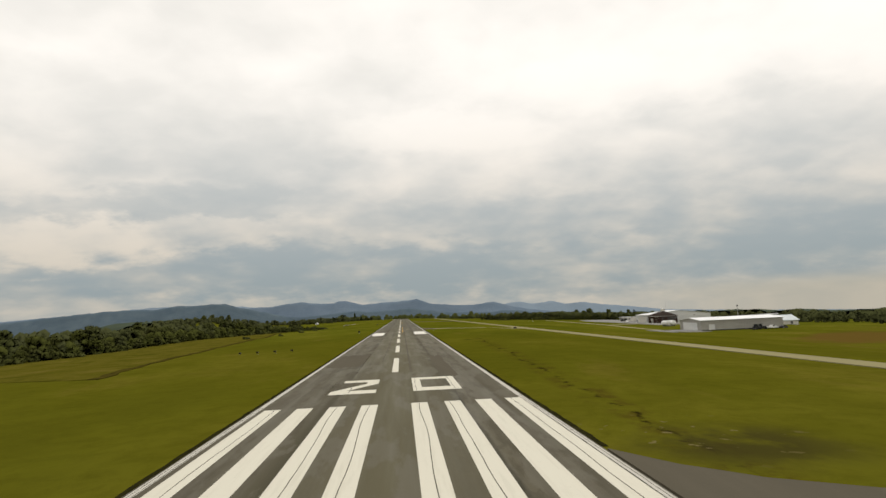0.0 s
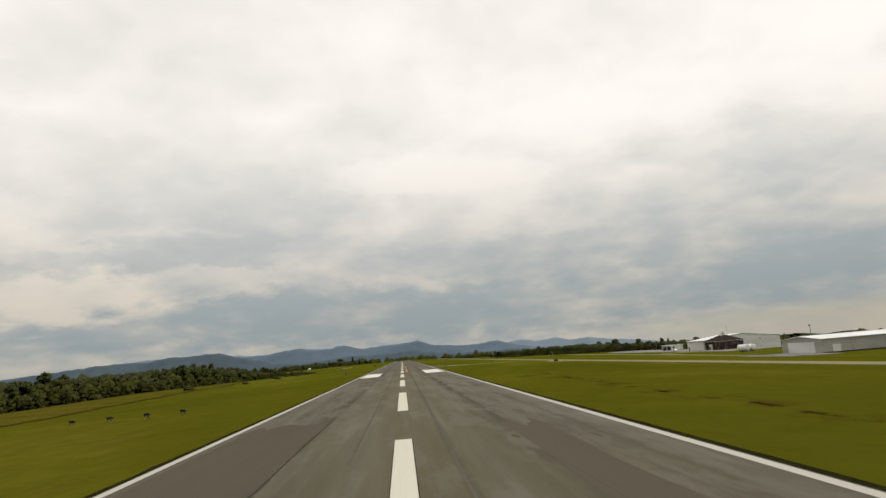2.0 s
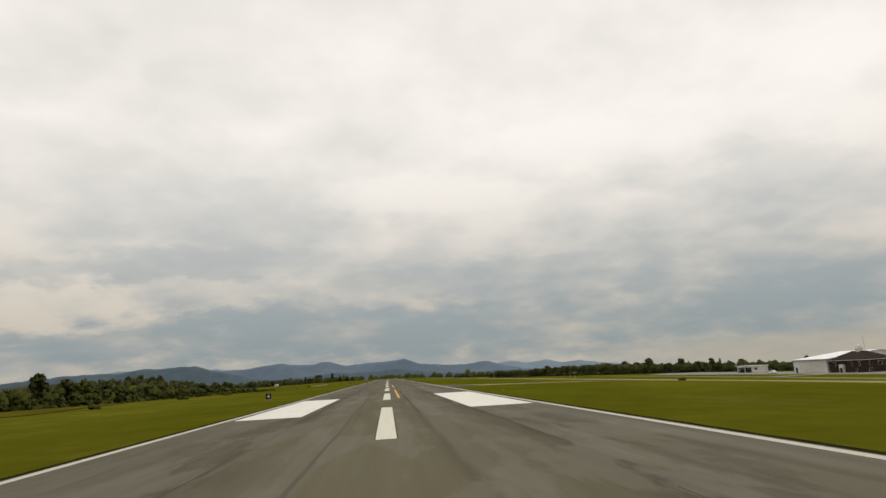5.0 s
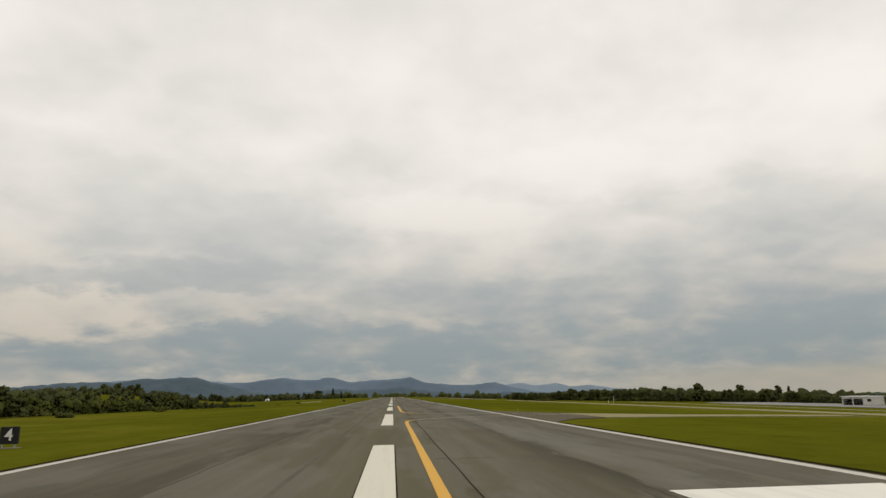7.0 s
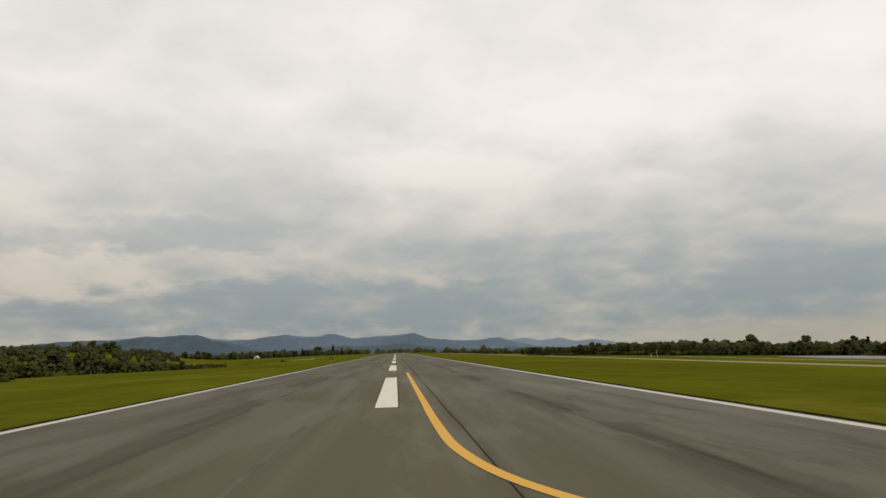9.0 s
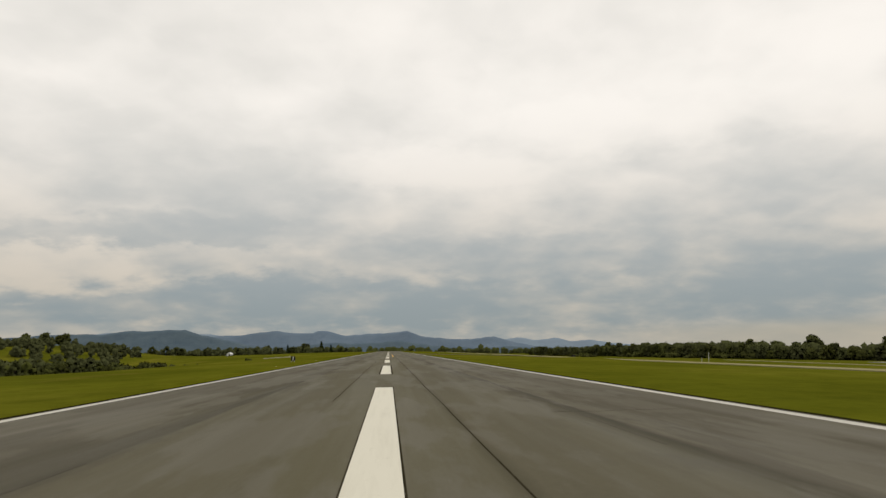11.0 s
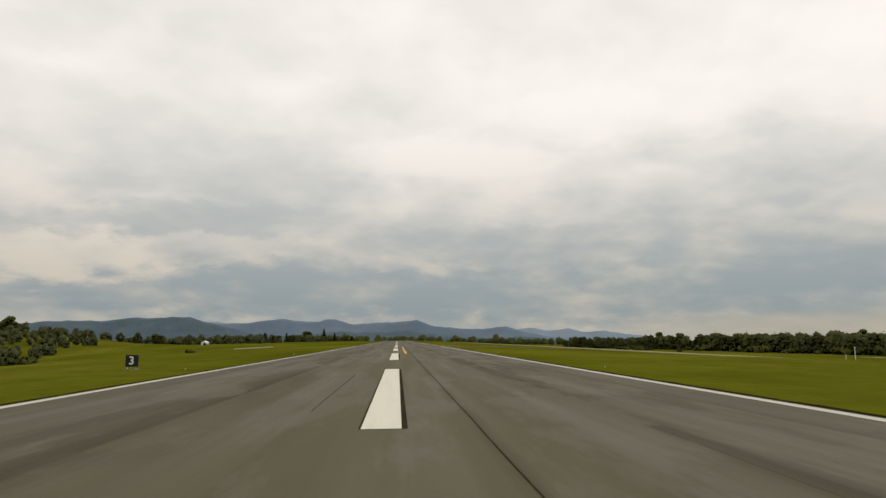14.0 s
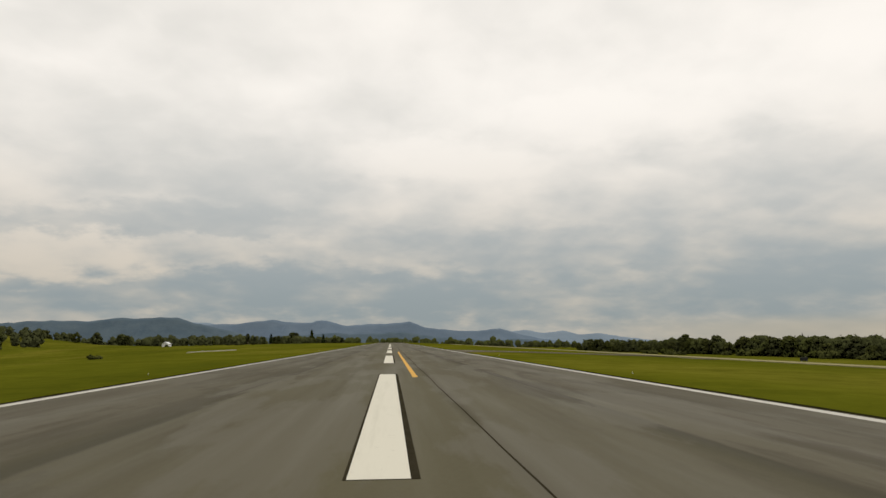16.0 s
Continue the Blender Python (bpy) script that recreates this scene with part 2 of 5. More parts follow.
def asphalt_build(base, lanes=False):
    def build(N, L, pos):
        fine = tex(N, L, pos, 9.0, 6, 0.75)
        streak = tex(N, L, pos, (1.5, 0.012, 0.5), 6, 0.6)
        blot = tex(N, L, pos, (0.30, 0.045, 0.2), 5, 0.55)
        lo, hi = tuple(v * 0.965 for v in base), tuple(v * 1.035 for v in base)
        c = ramp(N, L, streak, (0.33, lo), (0.52, base), (0.68, hi))
        c = blend(N, L, ramp(N, L, blot, (0.46, grey(0.0)), (0.70, grey(0.55))), c, tuple(v * 0.80 for v in base))
        c = blend(N, L, ramp(N, L, fine, (0.35, grey(0.0)), (0.7, grey(0.25))), c, tuple(v * 1.4 for v in base))
        if lanes:
            # paving lanes of unlike age, stained along joints; outer ones blued with painted sky sheen
            sep = N("ShaderNodeSeparateXYZ")
            L(pos, sep.inputs[0])
            sway = N("ShaderNodeMath")
            sway.operation = "MULTIPLY_ADD"
            L(tex(N, L, pos, (0.4, 0.20, 0.1), 7, 0.75), sway.inputs[0])
            sway.inputs[1].default_value = 0.4
            L(sep.outputs[0], sway.inputs[2])
            r = N("ShaderNodeMapRange")
            L(sway.outputs[0], r.inputs[0])
            for i, v in enumerate((-11.25, 11.75, 0.0, 1.0)):
                r.inputs[i + 1].default_value = v
            tone = ramp(N, L, r.outputs[0], *[((x + 11.5) / 23.0, (v, v, v * w * 0.94)) for x, v, w in (
                (-11.2, 0.92, 1.12), (-8.6, 1.06, 1.16), (-8.4, 0.90, 1.10), (-7.2, 1.06, 1.14), (-5.7, 0.76, 1.0), (-5.02, 0.52, 0.92), (-4.92, 0.98, 1.02), (-2.2, 1.0, 1.0), (-1.85, 0.86, 0.94), (-1.6, 0.98, 0.95), (0.0, 1.0, 0.94),
                (1.7, 0.98, 0.95), (1.98, 0.70, 0.92), (2.25, 1.0, 1.0), (4.7, 0.99, 1.03), (5.3, 0.70, 0.94), (5.80, 0.34, 0.90), (5.86, 1.04, 1.06), (7.4, 1.08, 1.14), (8.7, 1.06, 1.14), (8.85, 0.80, 1.06), (9.5, 1.02, 1.12), (11.2, 0.94, 1.12))])
            c = blend(N, L, ramp(N, L, tex(N, L, pos, (0.25, 0.035, 0.1), 4), (0.36, grey(0.7)), (0.52, grey(1.0))), c, blend(N, L, 1.0, c, tone, "MULTIPLY"))
            # ragged damp stains along the outer joints
            stain = tex(N, L, pos, (0.8, 0.09, 0.2), 7, 0.66)
            band = ramp(N, L, r.outputs[0], *[((x + 11.5) / 23.0, grey(v)) for x, v in ((-11.2, 0.2), (-8.5, 0.5), (-6.5, 0.9), (-5.0, 0.9), (-3.8, 0.3), (-2.2, 0.0), (2.2, 0.0), (4.4, 0.35), (5.1, 0.9), (6.8, 0.9), (8.6, 0.6), (11.2, 0.2))])
            c = blend(N, L, blend(N, L, 1.0, ramp(N, L, stain, (0.48, grey(0.0)), (0.58, grey(0.8))), band, "MULTIPLY"), c, tuple(v * k for v, k in zip(base, (0.66, 0.64, 0.62))))
            # damp blotches with ragged edges across the outer lanes
            damp = tex(N, L, pos, (0.42, 0.17, 0.2), 7, 0.68)
            c = blend(N, L, blend(N, L, 1.0, ramp(N, L, damp, (0.55, grey(0.0)), (0.59, grey(0.75))), band, "MULTIPLY"), c, tuple(v * 0.74 for v in base))
            # weathered patches, paler and bluer with painted sky sheen, mostly in the outer lanes
            worn = tex(N, L, pos, (0.35, 0.07, 0.2), 6, 0.6)
            c = blend(N, L, ramp(N, L, worn, (0.51, grey(0.0)), (0.56, grey(0.6))), c, tuple(v * k for v, k in zip(base, (1.30, 1.33, 1.50))))
            # overall tone varies slowly along the runway, palest near y = 100
            along = N("ShaderNodeMapRange")
            L(sep.outputs[1], along.inputs[0])
            for i, v in enumerate((-80.0, 470.0, 0.0, 1.0)):
                along.inputs[i + 1].default_value = v
            run_tone = ramp(N, L, along.outputs[0], *[((y + 80) / 550.0, grey(v * 0.8)) for y, v in ((-80, 1.02), (20, 1.05), (60, 1.12), (100, 1.16), (150, 1.06), (200, 1.0), (300, 0.98), (345, 0.95), (380, 0.97), (470, 0.99))])
            c = blend(N, L, 1.0, blend(N, L, 1.0, c, (1.25, 1.25, 1.25), "MULTIPLY"), run_tone, "MULTIPLY")
        return c, fine, 0.35, 0.012
    return build


def paint_build(colour, worn):
    def build(N, L, pos):
        streak = tex(N, L, pos, (2.6, 0.12, 1.0), 5, 0.7, 0.3)
        spots = tex(N, L, pos, 3.5, 6, 0.75)
        c = blend(N, L, ramp(N, L, streak, (0.5, grey(0.0)), (0.75, grey(0.35))), colour, worn)
        c = blend(N, L, ramp(N, L, spots, (0.6, grey(0.0)), (0.75, grey(0.5))), c, tuple(v * 0.7 for v in worn))
        return c, spots, 0.2, 0.004
    return build


def noisy(colour, other, scale=1.0, bump=0.3, depth=0.02, detail=5):
    def build(N, L, pos):
        n = tex(N, L, pos, scale, detail, 0.65)
        m = tex(N, L, pos, tuple(v * 0.17 for v in scale) if isinstance(scale, tuple) else scale * 0.17, 3)
        c = ramp(N, L, n, (0.3, colour), (0.72, other))
        c = blend(N, L, ramp(N, L, m, (0.4, grey(0.0)), (0.65, grey(0.35))), c, tuple(v * 0.7 for v in colour))
        return c, n, bump, depth
    return build


def foliage_build(dark, light):
    def build(N, L, pos):
        info = N("ShaderNodeObjectInfo")
        n = tex(N, L, pos, 0.9, 4, 0.7)
        c = ramp(N, L, n, (0.3, dark), (0.72, light))
        c = blend(N, L, info.outputs["Random"], c, blend(N, L, 0.5, c, (0.060, 0.070, 0.012)))
        return c, n, 0.6, 0.2
    return build


M_GRASS = material("mown_grass", grass_build, 1.0, spec=0.0)
M_MEADOW = material("rough_meadow", meadow_build, 1.0, spec=0.0)
M_RUNWAY = material("runway_asphalt", asphalt_build((0.097, 0.087, 0.058), True), 0.95, spec=0.10)
M_DARK = material("dark_asphalt", asphalt_build((0.092, 0.081, 0.058)), 0.95, spec=0.05)


def sheen(m, lo, hi):
    """Patches polished by tyres and rain shine a little more than the rest."""
    nt = m.node_tree
    N, L = nt.nodes.new, nt.links.new
    geo = N("ShaderNodeNewGeometry")
    a = tex(N, L, geo.outputs["Position"], (0.5, 0.02, 0.3), 6, 0.6)
    r = N("ShaderNodeMapRange")
    for i, v in enumerate((0.42, 0.62, hi, lo)):
        r.inputs[i + 1].default_value = v
    L(a, r.inputs[0])
    L(r.outputs[0], nt.nodes["Principled BSDF"].inputs["Roughness"])


sheen(M_RUNWAY, 0.68, 0.95)
M_SEAL = material("crack_seal", noisy((0.026, 0.022, 0.013), (0.046, 0.040, 0.026), 3.0), 1.0, spec=0.0)
M_TAR = material("old_tar", asphalt_build((0.076, 0.069, 0.052)), 0.95, spec=0.05)
M_PALESEAM = material("pale_crack_filler", noisy((0.112, 0.103, 0.084), (0.142, 0.130, 0.106), 1.5), 1.0, spec=0.0)
M_TAXI = material("pale_asphalt", asphalt_build((0.26, 0.235, 0.125)), 1.0, spec=0.0)
M_TURN = material("turn_off_asphalt", asphalt_build((0.122, 0.108, 0.078)), 1.0, spec=0.0)
M_APRON = material("apron_concrete", noisy((0.165, 0.162, 0.150), (0.235, 0.228, 0.212), 0.35), 0.85)
M_WHITE = material("white_marking", paint_build((0.63, 0.605, 0.505), (0.44, 0.415, 0.33)), 0.8, spec=0.15)
M_BLOCK = material("streaked_white_marking", paint_build((0.72, 0.70, 0.63), (0.34, 0.325, 0.28)), 0.8)
M_EDGE = material("worn_white_marking", paint_build((0.50, 0.48, 0.42), (0.29, 0.275, 0.235)), 0.8, spec=0.15)
M_SOIL = material("dark_soil", noisy((0.013, 0.012, 0.005), (0.032, 0.030, 0.009), 1.2), 1.0, spec=0.0)
M_DITCH = material("damp_ditch_grass", noisy((0.034, 0.029, 0.006), (0.090, 0.072, 0.012), 0.35), 1.0, spec=0.0)
M_YELLOW = material("yellow_marking", paint_build((0.60, 0.325, 0.026), (0.40, 0.235, 0.04)), 0.7)
M_FADED = material("faded_marking", paint_build((0.40, 0.36, 0.25), (0.24, 0.215, 0.15)), 0.85)
M_GRAVEL = material("gravel", noisy((0.30, 0.28, 0.21), (0.42, 0.40, 0.31), 2.0), 0.95)
M_METAL = material("white_steel_sheet", noisy((0.62, 0.63, 0.62), (0.72, 0.72, 0.70), (0.4, 0.4, 2.0), 0.1), 0.55)
M_GREYMETAL = material("grey_steel_sheet", noisy((0.33, 0.32, 0.29), (0.40, 0.39, 0.35), (0.4, 0.4, 2.0), 0.1), 0.6)
M_OLDMETAL = material("weathered_steel_sheet", noisy((0.16, 0.165, 0.155), (0.22, 0.22, 0.20), (0.4, 0.4, 2.0), 0.1), 0.7)
M_ROOFWHITE = material("white_roof_sheet", noisy((0.74, 0.75, 0.76), (0.82, 0.82, 0.82), 0.5, 0.1), 0.45)
M_BRICK = material("dark_brick", noisy((0.040, 0.026, 0.022), (0.070, 0.045, 0.037), 3.0), 1.0, spec=0.0)
M_SHINGLE = material("dark_shingles", noisy((0.038, 0.030, 0.026), (0.066, 0.052, 0.045), 2.0), 1.0, spec=0.0)
M_BLUEROOF = material("pale_blue_roof", noisy((0.42, 0.48, 0.50), (0.52, 0.57, 0.58), 0.8), 0.5)
M_WALL = material("cream_wall", noisy((0.60, 0.58, 0.52), (0.68, 0.66, 0.6), 0.9), 0.85)
M_TANK = material("white_enamel", noisy((0.74, 0.74, 0.72), (0.82, 0.82, 0.8), 0.8, 0.05), 0.35)
M_BLACK = material("black_panel", noisy((0.008, 0.008, 0.009), (0.016, 0.016, 0.016), 2.0), 0.6)
M_DARKMETAL = material("dark_metal", noisy((0.03, 0.03, 0.03), (0.06, 0.058, 0.055), 2.0), 0.5, 0.3)
M_GALV = material("galvanised_steel", noisy((0.42, 0.43, 0.44), (0.55, 0.55, 0.55), 4.0), 0.45, 0.7)
M_SIGNWHITE = material("sign_white", noisy((0.78, 0.78, 0.76), (0.82, 0.82, 0.8), 2.0), 0.5)
M_FRAME = material("aged_frame_paint", noisy((0.52, 0.51, 0.47), (0.62, 0.60, 0.56), 2.0), 0.7)
M_GLASS = material("window_glass", lambda N, L, p: ((0.02, 0.025, 0.03), None, 0, 0), 0.08, spec=0.6)
M_LENS = material("lamp_lens", lambda N, L, p: ((0.72, 0.66, 0.42), None, 0, 0), 0.2, spec=0.5)
M_BARK = material("bark", noisy((0.055, 0.042, 0.03), (0.10, 0.08, 0.06), 3.0, 0.6, 0.05), 0.95)
M_LEAF = material("leaves", foliage_build((0.046, 0.051, 0.023), (0.078, 0.084, 0.034)), 1.0, spec=0.0)
M_LEAFB = material("scrub_leaves", foliage_build((0.041, 0.045, 0.015), (0.080, 0.083, 0.027)), 1.0, spec=0.0)
M_LEAFC = material("conifer_leaves", foliage_build((0.018, 0.028, 0.010), (0.040, 0.052, 0.016)), 1.0, spec=0.0)
# distance haze is painted into the hill colours: paler and bluer further off
M_HILLA = material("haze_tinted_far_hill", noisy((0.190, 0.244, 0.300), (0.220, 0.274, 0.328), 0.012, 0.6, 8.0, 8), 1.0, spec=0.0)
M_HILL = material("haze_tinted_hill", noisy((0.124, 0.168, 0.222), (0.160, 0.206, 0.256), 0.014, 0.9, 8.0, 8), 1.0, spec=0.0)
M_HILLB = material("haze_tinted_foothill", noisy((0.080, 0.114, 0.146), (0.116, 0.152, 0.176), 0.02, 0.9, 6.0, 8), 1.0, spec=0.0)
# far treetops, greyed and blued in their colour to stand for haze
M_CANOPY = material("haze_tinted_canopy", noisy((0.046, 0.062, 0.046), (0.080, 0.096, 0.062), 0.08, 0.5, 1.0, 7), 1.0, spec=0.0)


# ---- mesh helpers ----
def obj(name, bm, mat, parent=None, label=""):
    me = bpy.data.meshes.new(name)
    bm.to_mesh(me)
    bm.free()
    for m in mat if isinstance(mat, (list, tuple)) else [mat]:
        me.materials.append(m)
    ob = new(name, me)
    if parent is not None:
        ob.parent = parent
    if label:
        ob["label"] = label
    return ob


def part(name, bm, mat, parent, label=""):
    return obj(name, bm, mat, parent, label)


def empty(name, m=None):
    e = new(name)
    e.empty_display_size = 0.3
    if m is not None:
        e.matrix_world = m
    return e


def box(bm, x0, x1, y0, y1, z0, z1, bevel=0.0):
    vs = [bm.verts.new((x, y, z)) for z in (z0, z1) for y in (y0, y1) for x in (x0, x1)]
    fs = [bm.faces.new([vs[i] for i in f]) for f in ((0, 2, 3, 1), (4, 5, 7, 6), (0, 1, 5, 4), (2, 6, 7, 3), (0, 4, 6, 2), (1, 3, 7, 5))]
    if bevel:
        es = list({e for f in fs for e in f.edges})
        bmesh.ops.bevel(bm, geom=es, offset=bevel, segments=1, affect="EDGES")
    return bm


def boxed(*a, **k):
    return box(bmesh.new(), *a, **k)


def prism(bm, pts, z0, z1):
    """An upright prism over the outline pts (anticlockwise)."""
    a = [bm.verts.new((x, y, z0)) for x, y in pts]
    b = [bm.verts.new((x, y, z1)) for x, y in pts]
    bm.faces.new(b)
    bm.faces.new(a[::-1])
    for i in range(len(pts)):
        j = (i + 1) % len(pts)
        bm.faces.new((a[i], a[j], b[j], b[i]))
    return bm


def tube(bm, p, q, r0, r1=None, n=8, caps=True):
    r1 = r0 if r1 is None else r1
    p, q = Vector(p), Vector(q)
    d = (q - p).normalized()
    u = d.orthogonal().normalized()
    v = d.cross(u)
    rings = []
    for c, r in ((p, r0), (q, r1)):
        rings.append([bm.verts.new(c + (u * math.cos(2 * math.pi * i / n) + v * math.sin(2 * math.pi * i / n)) * r) for i in range(n)])
    for i in range(n):
        j = (i + 1) % n
        bm.faces.new((rings[0][i], rings[0][j], rings[1][j], rings[1][i]))
    if caps:
        bm.faces.new(rings[0][::-1])
        bm.faces.new(rings[1])
    return bm


def lerp_table(table, x):
    if x <= table[0][0]:
        return table[0][1]
    for (a, p), (b, q) in zip(table, table[1:]):
        if x <= b:
            return p + (q - p) * (x - a) / (b - a)
    return table[-1][1]


# ---- the ground ----
FALL = [(-4600, -60), (-1500, -45), (-700, -26), (-300, -11), (-160, -6.5), (-105, -3.8), (-80, -2.3), (-60, -1.3), (-40, -0.6), (-14, -0.05), (14, -0.05),
        (30, -0.45), (45, -0.9), (54, -1.7), (68, -1.85), (112, -4.8), (124, -5.1), (188, -5.6), (225, -7), (350, -11), (700, -29), (1500, -62), (4600, -125)]
RISE = [(-300, 0), (-160, 5.0), (-105, 3.0), (-60, 0.9), (-14, 0)]  # the left side climbs again further on
BEYOND = [(1120, 0), (1400, -4), (1900, -20), (2600, -40), (4700, -60)]


def eased(v):
    v = min(1.0, max(0.0, v))
    return v * v * (3 - 2 * v)


def ground_z(x, y):
    z = lerp_table(FALL, x) + lerp_table(BEYOND, y)
    if -300 < x < -14 and y > 640:
        z += lerp_table(RISE, x) * min(1.0, (y - 640) / 100)
    if -300 < x < -40:
        dip = max(0.0, 1 - abs(y - 480) / 150)
        z -= 1.5 * dip * dip * (3 - 2 * dip) * min(1.0, (-40 - x) / 40) * min(1.0, (300 + x) / 100)
        z += 2.3 * max(0.0, min(1.0, (430 - y) / 110)) * min(1.0, (-40 - x) / 65) * min(1.0, (300 + x) / 100)
    if x < -150 and 480 < y < 930:
        z += 17.0 * eased((-150 - x) / 110) * eased((x + 480) / 150) * eased((y - 500) / 260) * (1 - eased((y - 840) / 90))  # wooded hill
    calm = min(1.0, max(0.0, (abs(x) - 24) / 30)) * (0.0 if 45 < x < 190 else 1.0)
    return z + calm * 0.7 * noise.noise((x * 0.021, y * 0.017, 0.3))


def steps(*runs):
    out = []
    for a, b, s in runs:
        n = max(1, round((b - a) / s))
        out += [a + (b - a) * i / n for i in range(n)]
    return out + [runs[-1][1]]


def sheet(name, xs, ys, zf, mat):
    vs = [(x, y, zf(x, y)) for y in ys for x in xs]
    w = len(xs)
    fs = [(j * w + i, j * w + i + 1, (j + 1) * w + i + 1, (j + 1) * w + i) for j in range(len(ys) - 1) for i in range(w - 1)]
    me = bpy.data.meshes.new(name)
    me.from_pydata(vs, [], fs)
    for p in me.polygons:
        p.use_smooth = True
    me.materials.append(mat)
    return new(name, me)


GX = steps((-4600, -1500, 500), (-1500, -700, 200), (-700, -300, 50), (-300, -160, 20), (-160, -105, 11), (-105, -80, 6.25), (-80, -60, 5), (-60, -40, 5), (-40, -14, 6.5), (-14, 14, 14),
           (14, 30, 4), (30, 45, 5), (45, 54, 4.5), (54, 68, 14), (68, 112, 11), (112, 124, 12), (124, 188, 16), (188, 225, 18), (225, 350, 25), (350, 700, 50), (700, 1500, 200), (1500, 4600, 500))
GY = steps((-700, -160, 90), (-160, 1120, 8), (1120, 1900, 60), (1900, 4700, 280))
ground = tagged(sheet("ground", GX, GY, ground_z, M_GRASS), "wide mown grass airfield falling away on both sides", "ground", kind="structure")


def strip(name, outline, mat, label, lift, parent=None, kind="structure", category="pavement", cell=6.0):
    """A thin paved sheet over a polygon, laid on the ground."""
    xs, ys = [p[0] for p in outline], [p[1] for p in outline]
    bm = prism(bmesh.new(), outline, 0, 0.3)
    for axis, a, b in ((0, min(xs), max(xs)), (1, min(ys), max(ys))):
        n = int((b - a) / cell)
        for i in range(1, n + 1):
            co = [0, 0, 0]
            co[axis] = a + (b - a) * i / (n + 1)
            no = [0, 0, 0]
            no[axis] = 1
            bmesh.ops.bisect_plane(bm, geom=bm.verts[:] + bm.edges[:] + bm.faces[:], plane_co=co, plane_no=no)
    for v in bm.verts:
        v.co.z = ground_z(v.co.x, v.co.y) + lift - (0.3 if v.co.z < 0.1 else 0.0)
    ob = obj(name, bm, mat, parent)
    if parent is None:
        tagged(ob, label, category, kind=kind)
    return ob


# ---- the runway and its markings ----
RUN_START, RUN_END, HALF = -74.0, 1101.0, 11.16
runway = empty("runway")
tagged(runway, "worn grey asphalt runway with white painted markings", "runway", kind="structure")
ys = steps((RUN_START, RUN_END, 12.0))
bm = bmesh.new()
rows = []
for y in ys:
    wob = [0.05 * noise.noise((k * 7.3, y * 0.11, 1.7)) for k in (0, 1)]
    rows.append([bm.verts.new(c) for c in ((-HALF - wob[0], y, -0.4), (-HALF - wob[0], y, 0.0), (HALF + wob[1], y, 0.0), (HALF + wob[1], y, -0.4))])
for a, b in zip(rows, rows[1:]):
    for i in range(3):
        bm.faces.new((a[i], a[i + 1], b[i + 1], b[i]))
bm.faces.new(rows[0][::-1])
bm.faces.new(rows[-1])
bmesh.ops.recalc_face_normals(bm, faces=bm.faces[:])
part("asphalt_surface", bm, M_RUNWAY, runway)


def slab(name, pts, mat, z=0.006, label="", base=0.001):
    return part(name, prism(bmesh.new(), pts, base, z), mat, runway, label)


def rect(x0, x1, y0, y1):
    return [(x0, y0), (x1, y0), (x1, y1), (x0, y1)]


# threshold stripes
for i in range(8):
    c = (-9.62, -7.03, -4.40, -1.78, 2.26, 4.99, 7.55, 10.03)[i]
    slab("threshold_stripe", rect(c - 0.67, c + 0.67, -62.9, -29.7), M_WHITE)
# runway number 20, painted to be read on landing
slab("number_zero", rect(1.93, 2.83, -21.4, -8.6), M_WHITE)
slab("number_zero", rect(5.72, 6.62, -21.4, -8.6), M_WHITE)
slab("number_zero", rect(2.834, 5.716, -21.4, -18.6), M_WHITE)
slab("number_zero", rect(2.834, 5.716, -10.9, -8.6), M_WHITE)
slab("number_two", [(-6.15, -21.4), (-1.66, -21.4), (-1.66, -18.7), (-4.65, -18.7), (-1.66, -13.0), (-1.66, -8.6), (-5.55, -8.6), (-5.55, -10.9),
                    (-2.9, -10.9), (-2.9, -12.6), (-6.15, -18.9)], M_WHITE)
# centre line dashes, each with a strip of old black paint round it
for s in (-1, 1):
    for y0, y1 in ((RUN_START, RUN_END),) if s < 0 else ((-50, 220), (253, 535), (567, RUN_END)):
        yy = steps((y0, y1, 1.6))
        bm, prev = bmesh.new(), None
        for y in yy:
            out = s * (11.56 + 0.13 * noise.noise((y * 0.5, s, 0)) + 0.09 * noise.noise((y * 1.7, s, 4)))
            row = [bm.verts.new(c) for c in ((s * 11.0, y, -0.012), (out, y, -0.012), (out, y, -0.3))]
            if prev:
                for k in range(2):
                    bm.faces.new((prev[k], prev[k + 1], row[k + 1], row[k]))
            prev = row
        bmesh.ops.recalc_face_normals(bm, faces=bm.faces[:])
        part("soil_edge", bm, M_SOIL, runway)
for k in range(19):
    y0 = 44.5 * k
    left, right = ((0.03, 0.04), (0.12, 0.14), (0.05, 0.13))[(k > 7) + (k > 8)]
    slab("black_border", rect(-0.42 - left, 0.42 + right, y0 - 0.02, y0 + 26.7 + 0.03), M_SEAL, 0.004)
    slab("centreline_dash", rect(-0.42, 0.42, y0, y0 + 26.7), M_WHITE, 0.008, base=0.005)
# edge lines
for s in (-1, 1):
    slab("edge_line", rect(s * 10.86 - 0.20, s * 10.86 + 0.20, -62.9, 72.0), M_EDGE)
    slab("edge_line", rect(s * 10.84 - 0.18, s * 10.84 + 0.18, 72.0, RUN_END - 3), M_EDGE)
# aiming point blocks
for s in (-1, 1):
    x0, x1 = sorted((s * 5.80, s * 10.25))
    slab("aiming_point_block", rect(x0, x1, 153.5, 190.5), M_BLOCK)


